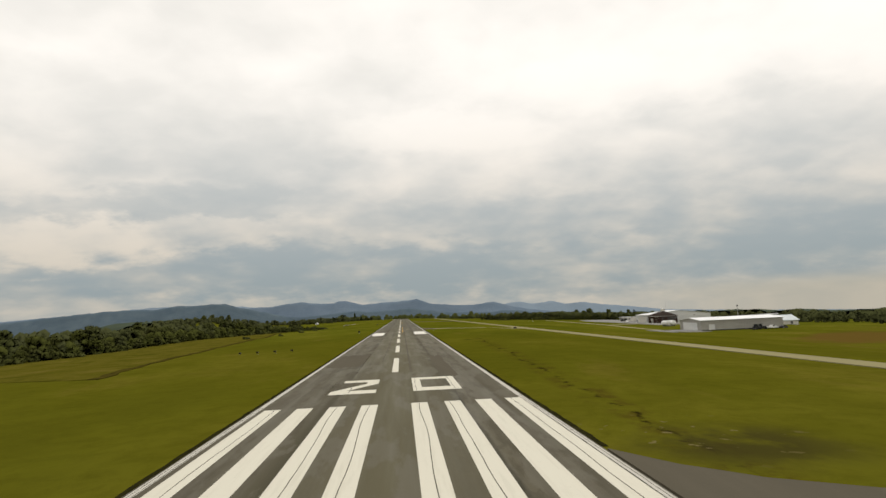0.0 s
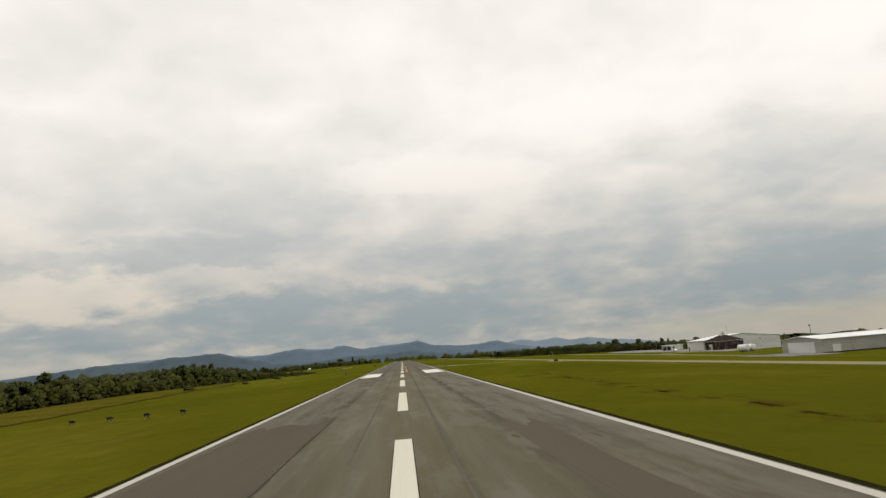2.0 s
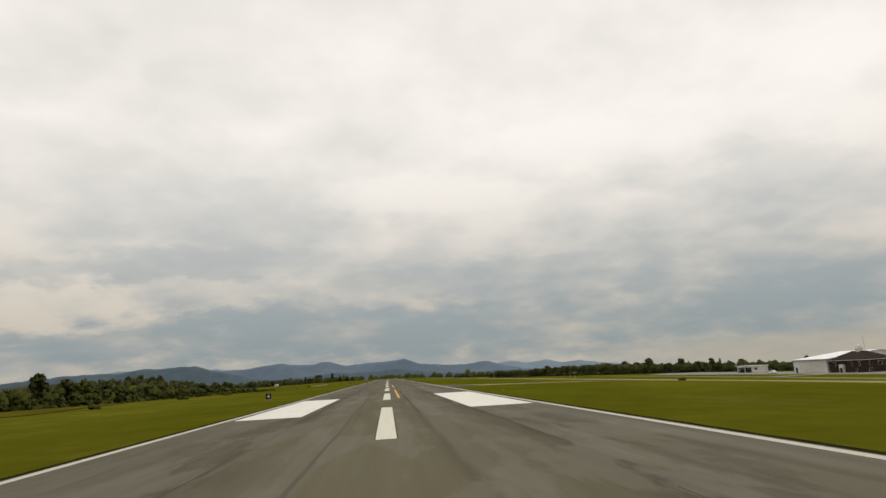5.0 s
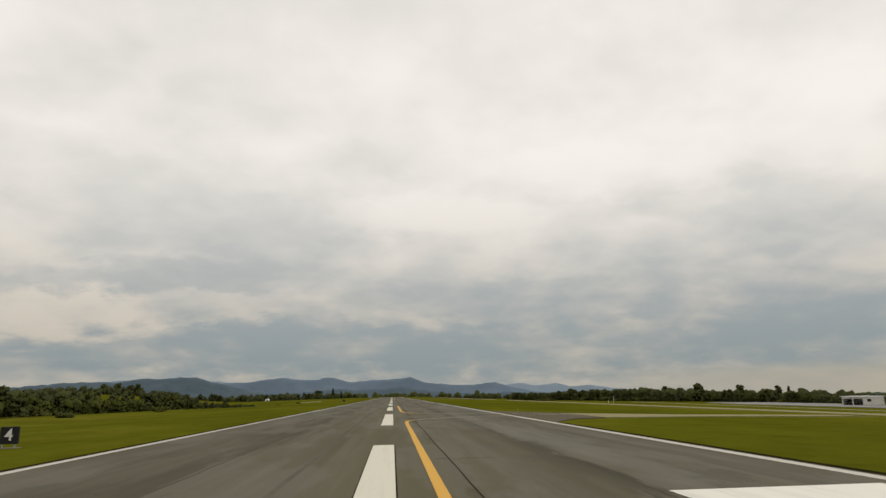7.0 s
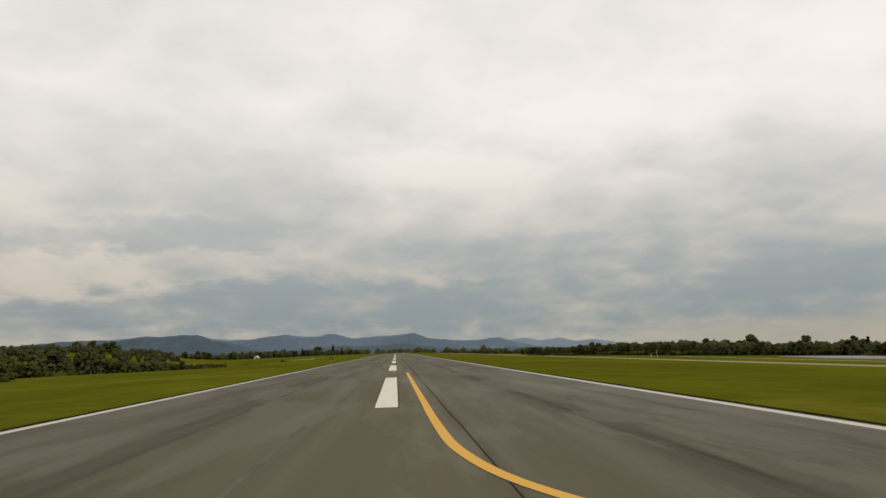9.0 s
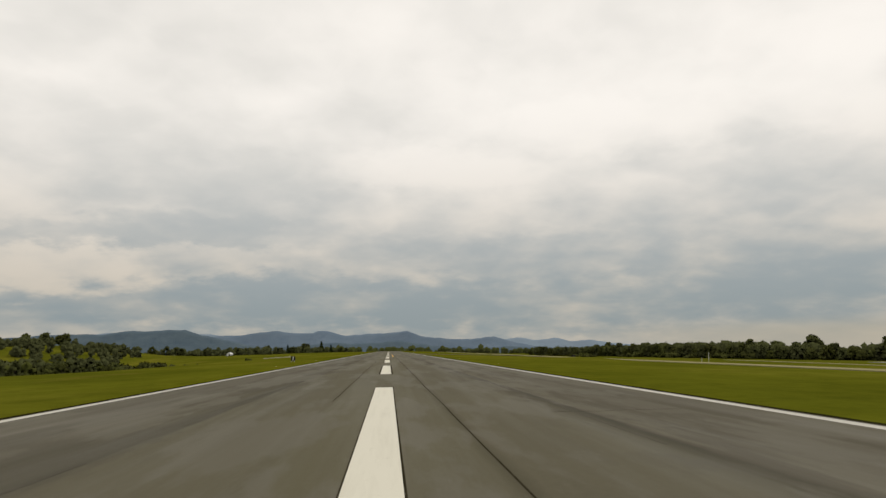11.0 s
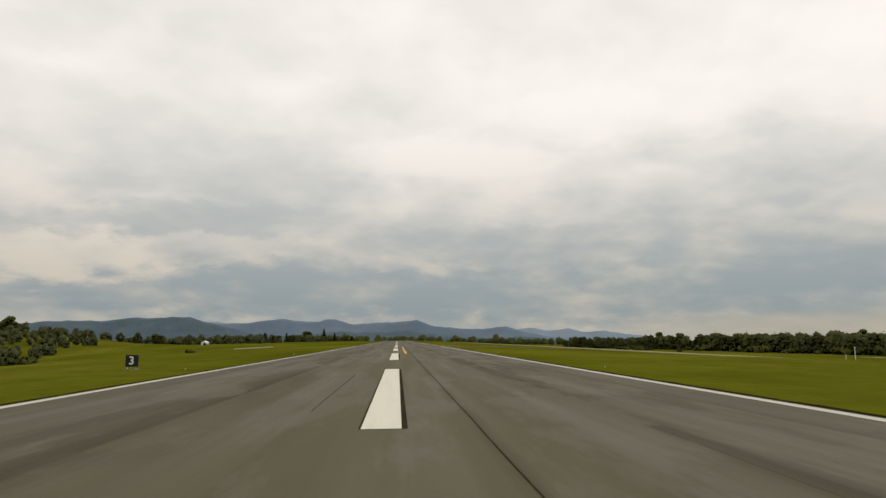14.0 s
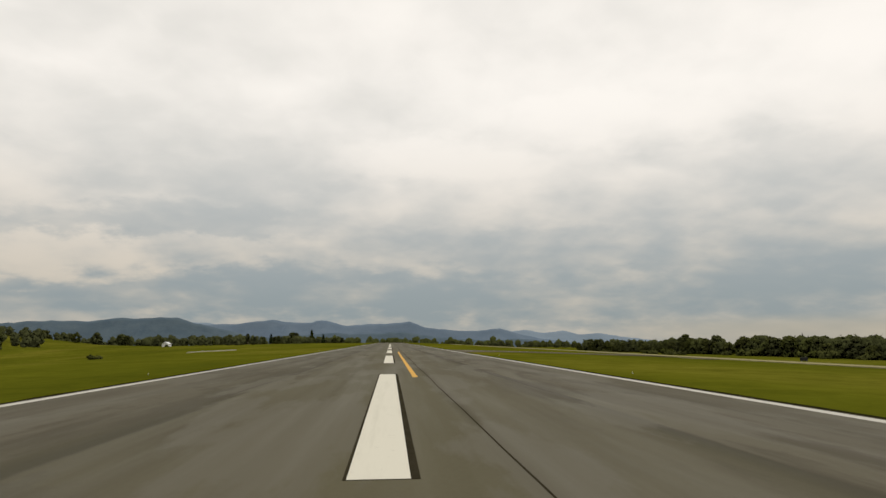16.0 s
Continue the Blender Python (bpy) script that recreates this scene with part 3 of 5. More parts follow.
def ribbon(name, line, width, mat, z=0.012, base=0.009, parent=None):
    bm = bmesh.new()
    pts = [Vector(p) for p in line]
    prev = None
    for i, p in enumerate(pts):
        d = (pts[min(i + 1, len(pts) - 1)] - pts[max(i - 1, 0)]).normalized()
        n = Vector((-d.y, d.x)) * width / 2
        gz = ground_z(p.x, p.y) + 0.066 if abs(p.x) > 13 else 0.0
        row = [bm.verts.new((q.x, q.y, gz + h)) for q, h in ((p - n, base), (p - n, z), (p + n, z), (p + n, base))]
        if prev:
            for j in range(3):
                bm.faces.new((prev[j], prev[j + 1], row[j + 1], row[j]))
        prev = row
    bmesh.ops.recalc_face_normals(bm, faces=bm.faces[:])
    return part(name, bm, mat, parent or runway)


def smooth_line(pts, n=10):
    """Catmull-Rom through the points."""
    out = []
    P = [Vector(p) for p in pts]
    P = [P[0] * 2 - P[1]] + P + [P[-1] * 2 - P[-2]]
    for i in range(1, len(P) - 2):
        for k in range(n):
            t = k / n
            out.append(0.5 * (2 * P[i] + (P[i + 1] - P[i - 1]) * t + (2 * P[i - 1] - 5 * P[i] + 4 * P[i + 1] - P[i + 2]) * t * t
                              + (3 * P[i] - P[i - 1] - 3 * P[i + 1] + P[i + 2]) * t ** 3))
    return [tuple(p) for p in out] + [tuple(P[-2])]


def lead_off(pts, turn):
    """A lead-off line: still yellow along the runway, faded to cream where it leaves it."""
    line = smooth_line(pts)
    ribbon("lead_off_line", [p for p in line if p[0] <= turn], 0.26, M_YELLOW)
    faded = [p for p in line if p[0] > turn]
    ribbon("faded_lead_off_line", [p for p in line if p[0] <= turn][-1:] + faded, 0.19, M_FADED)


# yellow lead-off lines to the turn-offs on the right
lead_off([(1.35, 181.5), (1.37, 200), (1.38, 220), (1.42, 227), (1.9, 230.3), (4.3, 233.7), (7, 235.4), (10.3, 236.2), (16, 235.2), (34, 234.4)], 2.2)
lead_off([(1.38, 304), (1.4, 285), (1.42, 270), (1.44, 261), (1.62, 256.2), (2.4, 252.6), (4.3, 249.2), (7, 246.3), (10.3, 243.2), (15, 239.5), (22, 236.4)], 3.6)
lead_off([(1.38, 468.6), (1.38, 500), (1.4, 530), (1.45, 542), (2.0, 546), (4.5, 549.5), (10.3, 552.5), (20, 553), (30, 553)], 2.2)
# sealed lane joints, running the length of the runway
random.seed(4)


def seam(x, y0, y1, w, amp=0.05, step=3.0, z=0.0035, mat=M_SEAL):
    line = [(x + amp * noise.noise((x, y * 0.09, 0)) + 0.03 * noise.noise((x, y * 0.6, 3)), y) for y in steps((y0, y1, step))]
    ribbon("sealed_joint", line, w, mat, z, 0.0005)


seam(2.03, 246, 640, 0.034)
seam(-1.83, 330, 374, 0.036)
seam(-1.83, 374, 391, 0.022)
seam(-1.87, 404, 421, 0.024)
seam(2.1, 150, 235, 0.04)
seam(-5.0, 0, 44, 0.05, 0.1)
seam(2.0, 0, 118, 0.12, 0.10, 2.0, 0.0035, M_PALESEAM)
seam(-2.15, 20, 262, 0.14, 0.10, 2.0, 0.0035, M_PALESEAM)
seam(5.55, 36, 108, 0.06, 0.12, 1.5, 0.0038, M_PALESEAM)
seam(-4.85, 30, 104, 0.05, 0.12, 1.5, 0.0038, M_PALESEAM)
for s in (-1, 1):
    for x in (10.72, 10.93):
        seam(s * x, -62, -28, 0.03, 0.05, 1.5, 0.009)
for x in (-9.5, -4.4, -1.85, 2.3, 4.8, 9.85):
    seam(x, -62.8, -29.8, 0.04, 0.22, 1.2, 0.009)
for x in (-4.3, 2.25, 5.95, -6.4):
    seam(x, -21.3, -8.7, 0.035, 0.1, 1.5, 0.009)


def patch(x0, x1, y0, y1, mat=M_DARK):
    """A resurfaced stretch with a ragged outline."""
    edge = []
    for i in range(36):
        k, f = divmod(i, 9)
        f /= 9
        u, v = ((f, 0), (1, f), (1 - f, 1), (0, 1 - f))[k]
        w = 0.10 * noise.noise((i * 0.7, x0, y0))
        edge.append((x0 + (x1 - x0) * (u + w * (1 if k % 2 else 0.3)), y0 + (y1 - y0) * (v + w * (0.3 if k % 2 else 1))))
    part("repair_patch", prism(bmesh.new(), edge, -0.02, 0.0025), mat, runway)


for a in ((-10.2, -5.1, 12, 40), (5.4, 7.4, -8, 30)):
    patch(*a)
# the outer joints have opened in places
random.seed(23)
for x, y0, y1 in ((5.58, -4, 520), (-5.1, -4, 520)):
    y = y0 + random.uniform(0, 10)
    while y < y1:
        n = random.uniform(5, 20)
        seam(x + random.uniform(-0.12, 0.12), y, min(y + n, y1), random.uniform(0.03, 0.075), 0.22, 0.5, 0.0035, M_TAR)
        y += n + random.uniform(4, 30 if abs(x) < 6 else 60)


def tar_patch(x, y, a, b):
    """A small ragged smear of tar, longer than wide."""
    edge = []
    for i in range(14):
        w = 2 * math.pi * i / 14
        r = random.uniform(0.65, 1.1)
        edge.append((x + a * r * math.cos(w), y + b * r * math.sin(w)))
    part("tar_patch", prism(bmesh.new(), edge, -0.02, 0.003), M_TAR, runway)


for i in range(12):
    side = random.choice((5.6, -5.4, 8.6, -7.6, 6.6, 3.4))
    tar_patch(side + random.uniform(-0.7, 0.7), random.uniform(-10, 540), random.uniform(0.06, 0.2), random.uniform(0.4, 1.6))
# fine cracks across the lanes
for i in range(7):
    y = random.uniform(-20, 560)
    x0 = random.uniform(-10, 6)
    w = random.uniform(1.2, 4.5)
    line = [(x0 + w * k / 8, y + 0.3 * noise.noise((k * 0.5, i, 0)) + random.uniform(-0.12, 0.12)) for k in range(9)]
    ribbon("crack", line, 0.014, M_SEAL, 0.0034, 0.0005)

# ---- other pavements ----
strip("taxiway_parallel", rect(58.8, 63.4, -64, 1090), M_TAXI, "pale asphalt parallel taxiway", 0.12, cell=9.0)
strip("taxiway_entry", [(11.2, -95), (58.4, -95), (58.4, -62), (26, -61.5), (19.2, -60), (15.6, -57.8), (13.2, -55), (11.2, -51.0)], M_DARK, "dark asphalt entry taxiway joining the runway", 0.13)
strip("taxiway_fillet", [(11.2, 221), (13.5, 225.5), (17, 228.4), (17, 241.6), (13.5, 246.5), (11.2, 252.5)], M_TURN, "brownish asphalt fillet where the turn-off leaves the runway", 0.07)
strip("taxiway_turn_off", [(17.0, 228.4), (27, 231.5), (58.4, 232.6), (58.4, 236.2), (27, 236.8), (18, 240.5), (17.0, 241.6)], M_TAXI, "pale asphalt turn-off from the runway", 0.07)
strip("taxiway_turn_off_far", [(11.2, 536), (18, 545), (58.4, 548), (58.4, 557), (18, 558), (11.2, 566)], M_TURN, "pale asphalt turn-off from the runway", 0.07)
strip("taxiway_corner_north", [(44, 236.9), (58.7, 236.4), (58.7, 253), (57.3, 245.5), (54, 241), (49, 238.3)], M_TAXI, "pale asphalt corner where the turn-off meets the taxiway", 0.085)
strip("taxiway_corner_south", [(44, 232.0), (49, 231.0), (54, 228.6), (57.3, 224.5), (58.7, 217), (58.7, 232.4)], M_TAXI, "pale asphalt corner where the turn-off meets the taxiway", 0.085)
strip("apron", [(152, 290), (178, 292), (192, 300), (192, 520), (170, 525), (160, 470), (157, 380)], M_APRON, "pale grey concrete parking apron", 0.12, cell=9.0)
strip("service_road", [(115, 176), (118, 176), (124, 238), (135.5, 330), (148.5, 500), (155, 590), (152, 592), (145.5, 502), (132.5, 332), (121, 240)], M_TAXI, "pale narrow service road beside the apron", 0.12, cell=9.0)
strip("apron_link", [(135.5, 325), (153.5, 325), (154.5, 333), (136.5, 333)], M_TAXI, "pale link from the service road to the apron", 0.125, cell=8)
strip("hangar_forecourt", rect(112, 128.4, 176, 206), M_APRON, "pale concrete forecourt beside the long hangar", 0.12, cell=8)
strip("gravel_drive", [(-63, 645), (-49.5, 652), (-51, 657.5), (-64.5, 650.5)], M_GRAVEL, "pale gravel drive in the grass", 0.15, category="path")

DITCH = smooth_line([(-46, 18), (-49.5, 50), (-54, 84), (-57, 118), (-59, 160), (-61.5, 206), (-67, 258), (-72, 310), (-74, 350)], 8)
strip("rough_meadow", DITCH + [(-96, 372), (-112, 330), (-114, 250), (-118, 150), (-124, 20)], M_MEADOW, "rough brownish meadow between the mown grass and the wood", 0.07, category="meadow", cell=5.0)
random.seed(17)
sway = [1.1 * noise.noise((y * 0.07, 2.0, 0.0)) for x, y in DITCH]
rim = [(x + s + random.uniform(0.3, 1.3), y) for (x, y), s in zip(DITCH, sway)] + [(x + s - random.uniform(0.2, 1.2), y) for (x, y), s in list(zip(DITCH, sway))[::-1]]
strip("ditch", rim, M_DITCH, "shallow dark ditch line across the grass", 0.11, category="ditch", cell=5.0)

# ---- mountains ----
FAR = [(-3600, 40), (-2600, 60), (-1900, 96), (-1500, 118), (-1128, 113), (-1025, 102), (-979, 104), (-933, 94), (-860, 90), (-700, 82), (-500, 74), (-250, 66), (0, 62), (300, 50), (577, 46), (657, 48), (738, 59),
       (780, 55), (835, 43), (900, 47), (965, 56), (1046, 33), (1110, 36), (1170, 41), (1260, 24), (1400, 10), (1700, -30), (2300, -60), (3400, -100)]
MIDDLE = [(-2800, 30), (-2000, 60), (-1500, 88), (-1200, 84), (-871, 72), (-777, 78), (-681, 79), (-596, 93), (-529, 96), (-471, 91), (-422, 84), (-355, 85), (-326, 95), (-277, 93), (-238, 78), (-199, 71), (-130, 76),
          (-42, 79), (47, 83), (86, 90), (120, 78), (162, 61), (268, 49), (401, 46), (450, 52), (495, 58), (549, 43), (602, 29), (700, 10), (1000, -30), (1600, -70), (2400, -100)]
NEAR = [(-2600, 20), (-1900, 40), (-1500, 72), (-1300, 84), (-1192, 82), (-1135, 80), (-1088, 87), (-1040, 93), (-951, 91), (-886, 95), (-813, 93), (-771, 79), (-738, 72), (-688, 58), (-622, 45), (-555, 26), (-470, 16),
        (-350, 24), (-230, 34), (-150, 28), (-60, 30), (40, 38), (120, 24), (260, 8), (420, 2), (520, 10), (640, -8), (900, -36), (1300, -56), (2000, -85)]


def ridge(name, table, y0, depth, mat, label, rough, seed, base=-130.0):
    xs = steps((table[0][0], table[-1][0], 22.0))
    rows = [-1.0, -0.8, -0.62, -0.46, -0.32, -0.2, -0.1, -0.04, 0.0, 0.06, 0.16, 0.3, 0.6, 1.0]

    def z(x, v):
        top = lerp_table(table, x)
        f = (1 - abs(v)) ** 1.25
        spur = (1 - f) * (30 * noise.noise((x * 0.006 + seed, v * 1.7, seed)) + 14 * noise.noise((x * 0.017 + seed, v * 2.6, seed))) * (1 if abs(v) < 0.99 else 0)
        top += 3.5 * noise.noise((x * 0.018, seed, 0.0)) + 2.0 * noise.noise((x * 0.045, seed, 2.0))
        trees = rough * noise.noise((x * 0.05, v * 9, seed)) + rough * 0.7 * noise.noise((x * 0.13, v * 21, seed))
        return base + (top - base) * f + spur + trees
    ob = sheet(name, xs, [y0 + depth * v for v in rows], lambda x, y: z(x, (y - y0) / depth), mat)
    return tagged(ob, label, "hills", kind="structure")


ridge("backdrop_mountains_far", FAR, 4000, 520, M_HILLA, "mountains along the horizon, painted pale blue-grey with haze", 1.6, 3.0)
ridge("backdrop_mountains", MIDDLE, 3400, 420, M_HILL, "wooded mountains behind the airfield, painted blue-grey with haze", 1.8, 5.0)
ridge("backdrop_foothills", NEAR, 3000, 360, M_HILLB, "wooded foothills before the mountains, darker, with less painted haze", 1.8, 9.0)

# ---- trees ----
def ico(sub):
    bm = bmesh.new()
    bmesh.ops.create_icosphere(bm, subdivisions=sub, radius=1.0)
    vs = np.array([v.co[:] for v in bm.verts])
    fs = np.array([[v.index for v in f.verts] for f in bm.faces])
    bm.free()
    return vs, fs


BALLS = {1: ico(1), 2: ico(2)}


def clump_cloud(rng, clumps, leaves, leaf_size, sub=2):
    """Vertices and triangles of knobbly leaf clumps, each (x, y, z, radius, flatness), with loose leaf sprays round them."""
    bv, bf = BALLS[sub]
    V, F, S, n = [], [], [], 0

    def outward(p, x, y, z, r):
        d = 0.55 * (p - (x, y, z)) / r + rng.normal(0, 0.18, p.shape) + (0, 0, 0.75)
        return d / np.linalg.norm(d, axis=1, keepdims=True)
    for x, y, z, r, flat in clumps:
        k = rng.uniform(-9, 9, 3)
        d = bv * (1 + 0.34 * np.sin(bv @ rng.normal(0, 3.2, (3, 3)) + k).sum(1, keepdims=True) / 2.2 + rng.uniform(-0.13, 0.13, (len(bv), 1)))
        V.append(d * r * np.array([1, 1, flat]) + (x, y, z))
        S.append(outward(V[-1], x, y, z, r))
        F.append(bf + n)
        n += len(bv)
        if leaves:
            m = leaves
            u = rng.normal(size=(m, 3))
            u /= np.linalg.norm(u, axis=1, keepdims=True)
            c = u * r * rng.uniform(0.82, 1.12, (m, 1)) * np.array([1, 1, flat]) + (x, y, z)
            a, b = rng.normal(size=(m, 3)) * leaf_size, rng.normal(size=(m, 3)) * leaf_size
            V.append(np.stack([c - a * 0.5, c + b, c + a * 0.5, c - b], 1).reshape(-1, 3))
            S.append(outward(np.repeat(c, 4, 0), x, y, z, r))
            q = np.arange(m)[:, None] * 4 + n
            F.append(np.concatenate([q + np.array([0, 1, 2]), q + np.array([0, 2, 3])]))
            n += 4 * m
    return np.concatenate(V), np.concatenate(F), np.concatenate(S)


def mesh_from(name, V, F, mat, normals=None):
    me = bpy.data.meshes.new(name)
    me.from_pydata(V.tolist(), [], F.tolist())
    me.materials.append(mat)
    if normals is not None:
        # leaves shade with the clump that they belong to
        me.polygons.foreach_set("use_smooth", [True] * len(me.polygons))
        me.normals_split_custom_set_from_vertices(normals.tolist())
    return me


def make_tree(seed, height, spread, mat, label, shape="round"):
    rng = np.random.default_rng(seed)
    t = empty("tree" if shape != "cone" else "conifer")
    bm = bmesh.new()
    lean = rng.normal(0, 0.03, 2)
    pts = [Vector((lean[0] * height * k + 0.1 * rng.normal() * (k > 0), lean[1] * height * k + 0.1 * rng.normal() * (k > 0), height * k)) for k in (0, 0.18, 0.38, 0.6, 0.82)]
    rad = [0.034 * height, 0.026 * height, 0.02 * height, 0.012 * height, 0.005 * height]
    for a, b, r, s in zip(pts, pts[1:], rad, rad[1:]):
        tube(bm, a, b, r, s, 7)
    clumps = []
    if shape == "cone":
        for i in range(26):
            k = 0.14 + 0.84 * (i + 0.5) / 26
            rr = spread * (1 - k) ** 0.8
            a = i * 2.4
            clumps.append((rr * 0.55 * math.cos(a), rr * 0.55 * math.sin(a), height * k, 0.10 * height * (1.15 - k) + 0.2, 0.55))
    else:
        n = 54 if shape == "round" else 42
        for i in range(n):
            k = rng.uniform(0.0, 1.0)
            a = rng.uniform(0, 2 * math.pi)
            zz = height * (0.13 + 0.78 * k)
            prof = math.sin(math.pi * min(1.0, 0.27 + 0.69 * k)) ** 0.7
            rr = spread * prof * math.sqrt(rng.uniform(0.15, 1.0)) * rng.uniform(0.75, 1.12)
            c = Vector((rr * math.cos(a), rr * math.sin(a), zz))
            clumps.append((*c, spread * rng.uniform(0.20, 0.36), rng.uniform(0.62, 0.9)))
            if i % 3 == 0:
                tube(bm, pts[2] if k < 0.5 else pts[3], c, 0.010 * height, 0.003 * height, 5, False)
    part("trunk", bm, M_BARK, t, "grey-brown bark")
    V, F, S = clump_cloud(rng, clumps, 18, 0.043 * height ** 0.9, 1)
    crown = new("crown", mesh_from("crown", V, F, mat, S))
    crown.parent = t
    return tagged(t, label, "tree", group="trees beside the airfield")


def make_bush(seed, size):
    rng = np.random.default_rng(seed)
    b = empty("bush")
    clumps = [(rng.normal(0, 0.45) * size, rng.normal(0, 0.4) * size, size * rng.uniform(0.18, 0.62), size * rng.uniform(0.28, 0.5), 0.75) for _ in range(11)]
    V, F, S = clump_cloud(rng, clumps, 22, 0.10 * size, 1)
    c = new("foliage", mesh_from("foliage", V, F, M_LEAFB, S))
    c.parent = b
    bm = bmesh.new()
    for i in range(4):
        tube(bm, (0.05 * i, 0, -0.1), (rng.normal(0, 0.3) * size, rng.normal(0, 0.3) * size, 0.5 * size), 0.03 * size, 0.012 * size, 5)
    part("stem", bm, M_BARK, b)
    return tagged(b, "low green scrub bush growing in rough grass", "bush", group="bushes in the rough grass")


L_ROUND = "broad-leaved tree with a full dark green crown"
L_TALL = "tall narrow green tree in the wood's edge"
L_SCRUB = "young scrubby tree with olive green leaves"
protos = [make_tree(1, 8.2, 3.0, M_LEAF, L_ROUND), make_tree(2, 7.2, 3.3, M_LEAF, L_ROUND), make_tree(3, 9.6, 2.6, M_LEAF, L_TALL, "tall"),
          make_tree(4, 6.2, 2.8, M_LEAFB, L_SCRUB), make_tree(5, 7.6, 2.9, M_LEAFB, L_SCRUB), make_tree(6, 9.5, 2.1, M_LEAFC, "dark green conifer standing among the trees", "cone")]
bushes = [make_bush(11, 1.6), make_bush(12, 1.2), make_bush(13, 2.1)]
used = set()


def plant(proto, x, y, scale=1.0, sink=0.15):
    m = Matrix.LocRotScale((x, y, ground_z(x, y) - sink), Euler((0, 0, random.uniform(0, 6.28))), (scale * random.uniform(0.92, 1.08), scale * random.uniform(0.92, 1.08), scale))
    if proto not in used:
        used.add(proto)
        proto.matrix_world = m
        return proto
    ob = copy_thing(proto, Matrix.Identity(4))
    ob.matrix_basis = m
    return ob


random.seed(21)


DEEP = []  # trees further off or deeper in the wood, joined below


def belt(line, depth, count, weights, s0, s1, side, singly=1.0, grown=((0, 1.0),)):
    """Trees in a belt behind a line of (x, y); side: +1 grows towards +x."""
    seg = [(Vector(a), Vector(b)) for a, b in zip(line, line[1:])]
    tot = sum((b - a).length for a, b in seg)
    for i in range(count):
        d = tot * (i + random.random()) / count
        for a, b in seg:
            if d <= (b - a).length:
                break
            d -= (b - a).length
        p = a.lerp(b, min(1, d / (b - a).length))
        off = depth * random.random() ** 1.5
        n = Vector((-(b - a).y, (b - a).x)).normalized()
        if n.x * side < 0:
            n = -n
        p = p + n * off
        x, y, s = p.x + random.uniform(-1, 1), p.y + random.uniform(-2, 2), random.uniform(s0, s1)
        s *= lerp_table(grown, y)
        if off <= depth * singly:
            plant(random.choices(protos, weights)[0], x, y, s)
        else:
            DEEP.append((x, y, 8.0 * s))


# wood close to the runway on the left, dwindling to scrub at its far end
THINNING = ((340, 1.0), (400, 0.85), (440, 0.60), (475, 0.42), (512, 0.34))
belt([(-116, 40), (-110, 150), (-107, 250), (-107, 330), (-94, 365), (-79, 396), (-71, 428), (-69, 470), (-77, 512), (-110, 550)], 26, 130, (3, 3, 2, 6, 6, 0.0), 0.95, 1.35, -1, 0.5, THINNING)
belt([(-112, 40), (-106, 150), (-103, 250), (-103, 330), (-87, 365), (-74, 393), (-66, 425), (-64, 470), (-71, 512), (-108, 556)], 7, 90, (1, 3, 0, 6, 5, 0.0), 0.50, 0.85, -1, 0.5, THINNING)
for x, y, k, s in ((-104, 416, 0, 1.05), (-112, 432, 1, 1.1), (-98, 402, 4, 1.1), (-128, 470, 0, 1.3), (-120, 455, 2, 1.1), (-96, 396, 1, 1.2)):
    plant(protos[k], x, y, s)
# row of taller trees across the far meadow
for x, y, k, s in ((-177.2, 846, 0, 0.95), (-187.5, 842, 4, 0.9), (-254, 812, 1, 1.35), (-224, 780, 0, 1.25), (-190, 768, 1, 1.05), (-262, 800, 4, 1.3), (-240, 806, 3, 1.3), (-178, 853, 2, 0.6), (-296, 926, 2, 2.2), (-240, 946, 0, 1.9), (-196, 930, 1, 1.6), (-160, 900, 4, 1.1),
                   (-140, 930, 3, 1.2), (-268, 900, 0, 1.9), (-225, 880, 3, 1.4), (-320, 905, 1, 2.0)):
    plant(protos[k], x, y, s)
belt([(-330, 890), (-200, 905), (-110, 1010)], 40, 80, (3, 3, 1, 4, 4, 0.6), 0.7, 1.2, -1, 0.1)
belt([(-150, 1120), (-86, 1180), (-60, 1300)], 40, 60, (4, 3, 2, 3, 3, 1.0), 0.9, 1.3, -1, 0.1)
belt([(-140, 1440), (-30, 1520), (60, 1560), (150, 1500)], 60, 34, (4, 3, 2, 3, 3, 0.6), 0.7, 1.0, -1, 0.0)
plant(protos[5], -89, 1184, 1.7), plant(protos[0], -118, 1237, 1.9), plant(protos[2], -112, 1228, 1.6)
# belt on the right, behind the apron
belt([(112, 822), (140, 792), (158, 730), (166, 650), (176, 590), (190, 545), (214, 500)], 42, 400, (5, 5, 1, 4, 4, 0.0), 0.66, 0.96, 1, 0.11, ((590, 1.0), (640, 1.22), (730, 1.25), (800, 1.0)))
for x, y, k, s in ((201.7, 600, 1, 1.55), (212, 566, 0, 1.3), (204, 604, 0, 1.45), (228, 552, 2, 1.1), (232, 548, 5, 1.0), (205, 618, 1, 1.2), (124, 813, 0, 0.95), (172, 804, 0, 1.3), (300, 640, 1, 1.5), (186, 640, 0, 1.05), (193, 652, 1, 1.15), (199, 636, 4, 1.3), (205, 660, 0, 1.35), (190, 662, 1, 1.05), (208, 640, 1, 1.35), (180, 650, 3, 1.05)):
    plant(protos[k], x, y, s)
belt([(214, 500), (226, 440), (232, 380), (250, 330), (262, 250), (250, 190)], 30, 60, (5, 5, 2, 2, 2, 0.4), 0.48, 0.68, 1, 0.25)
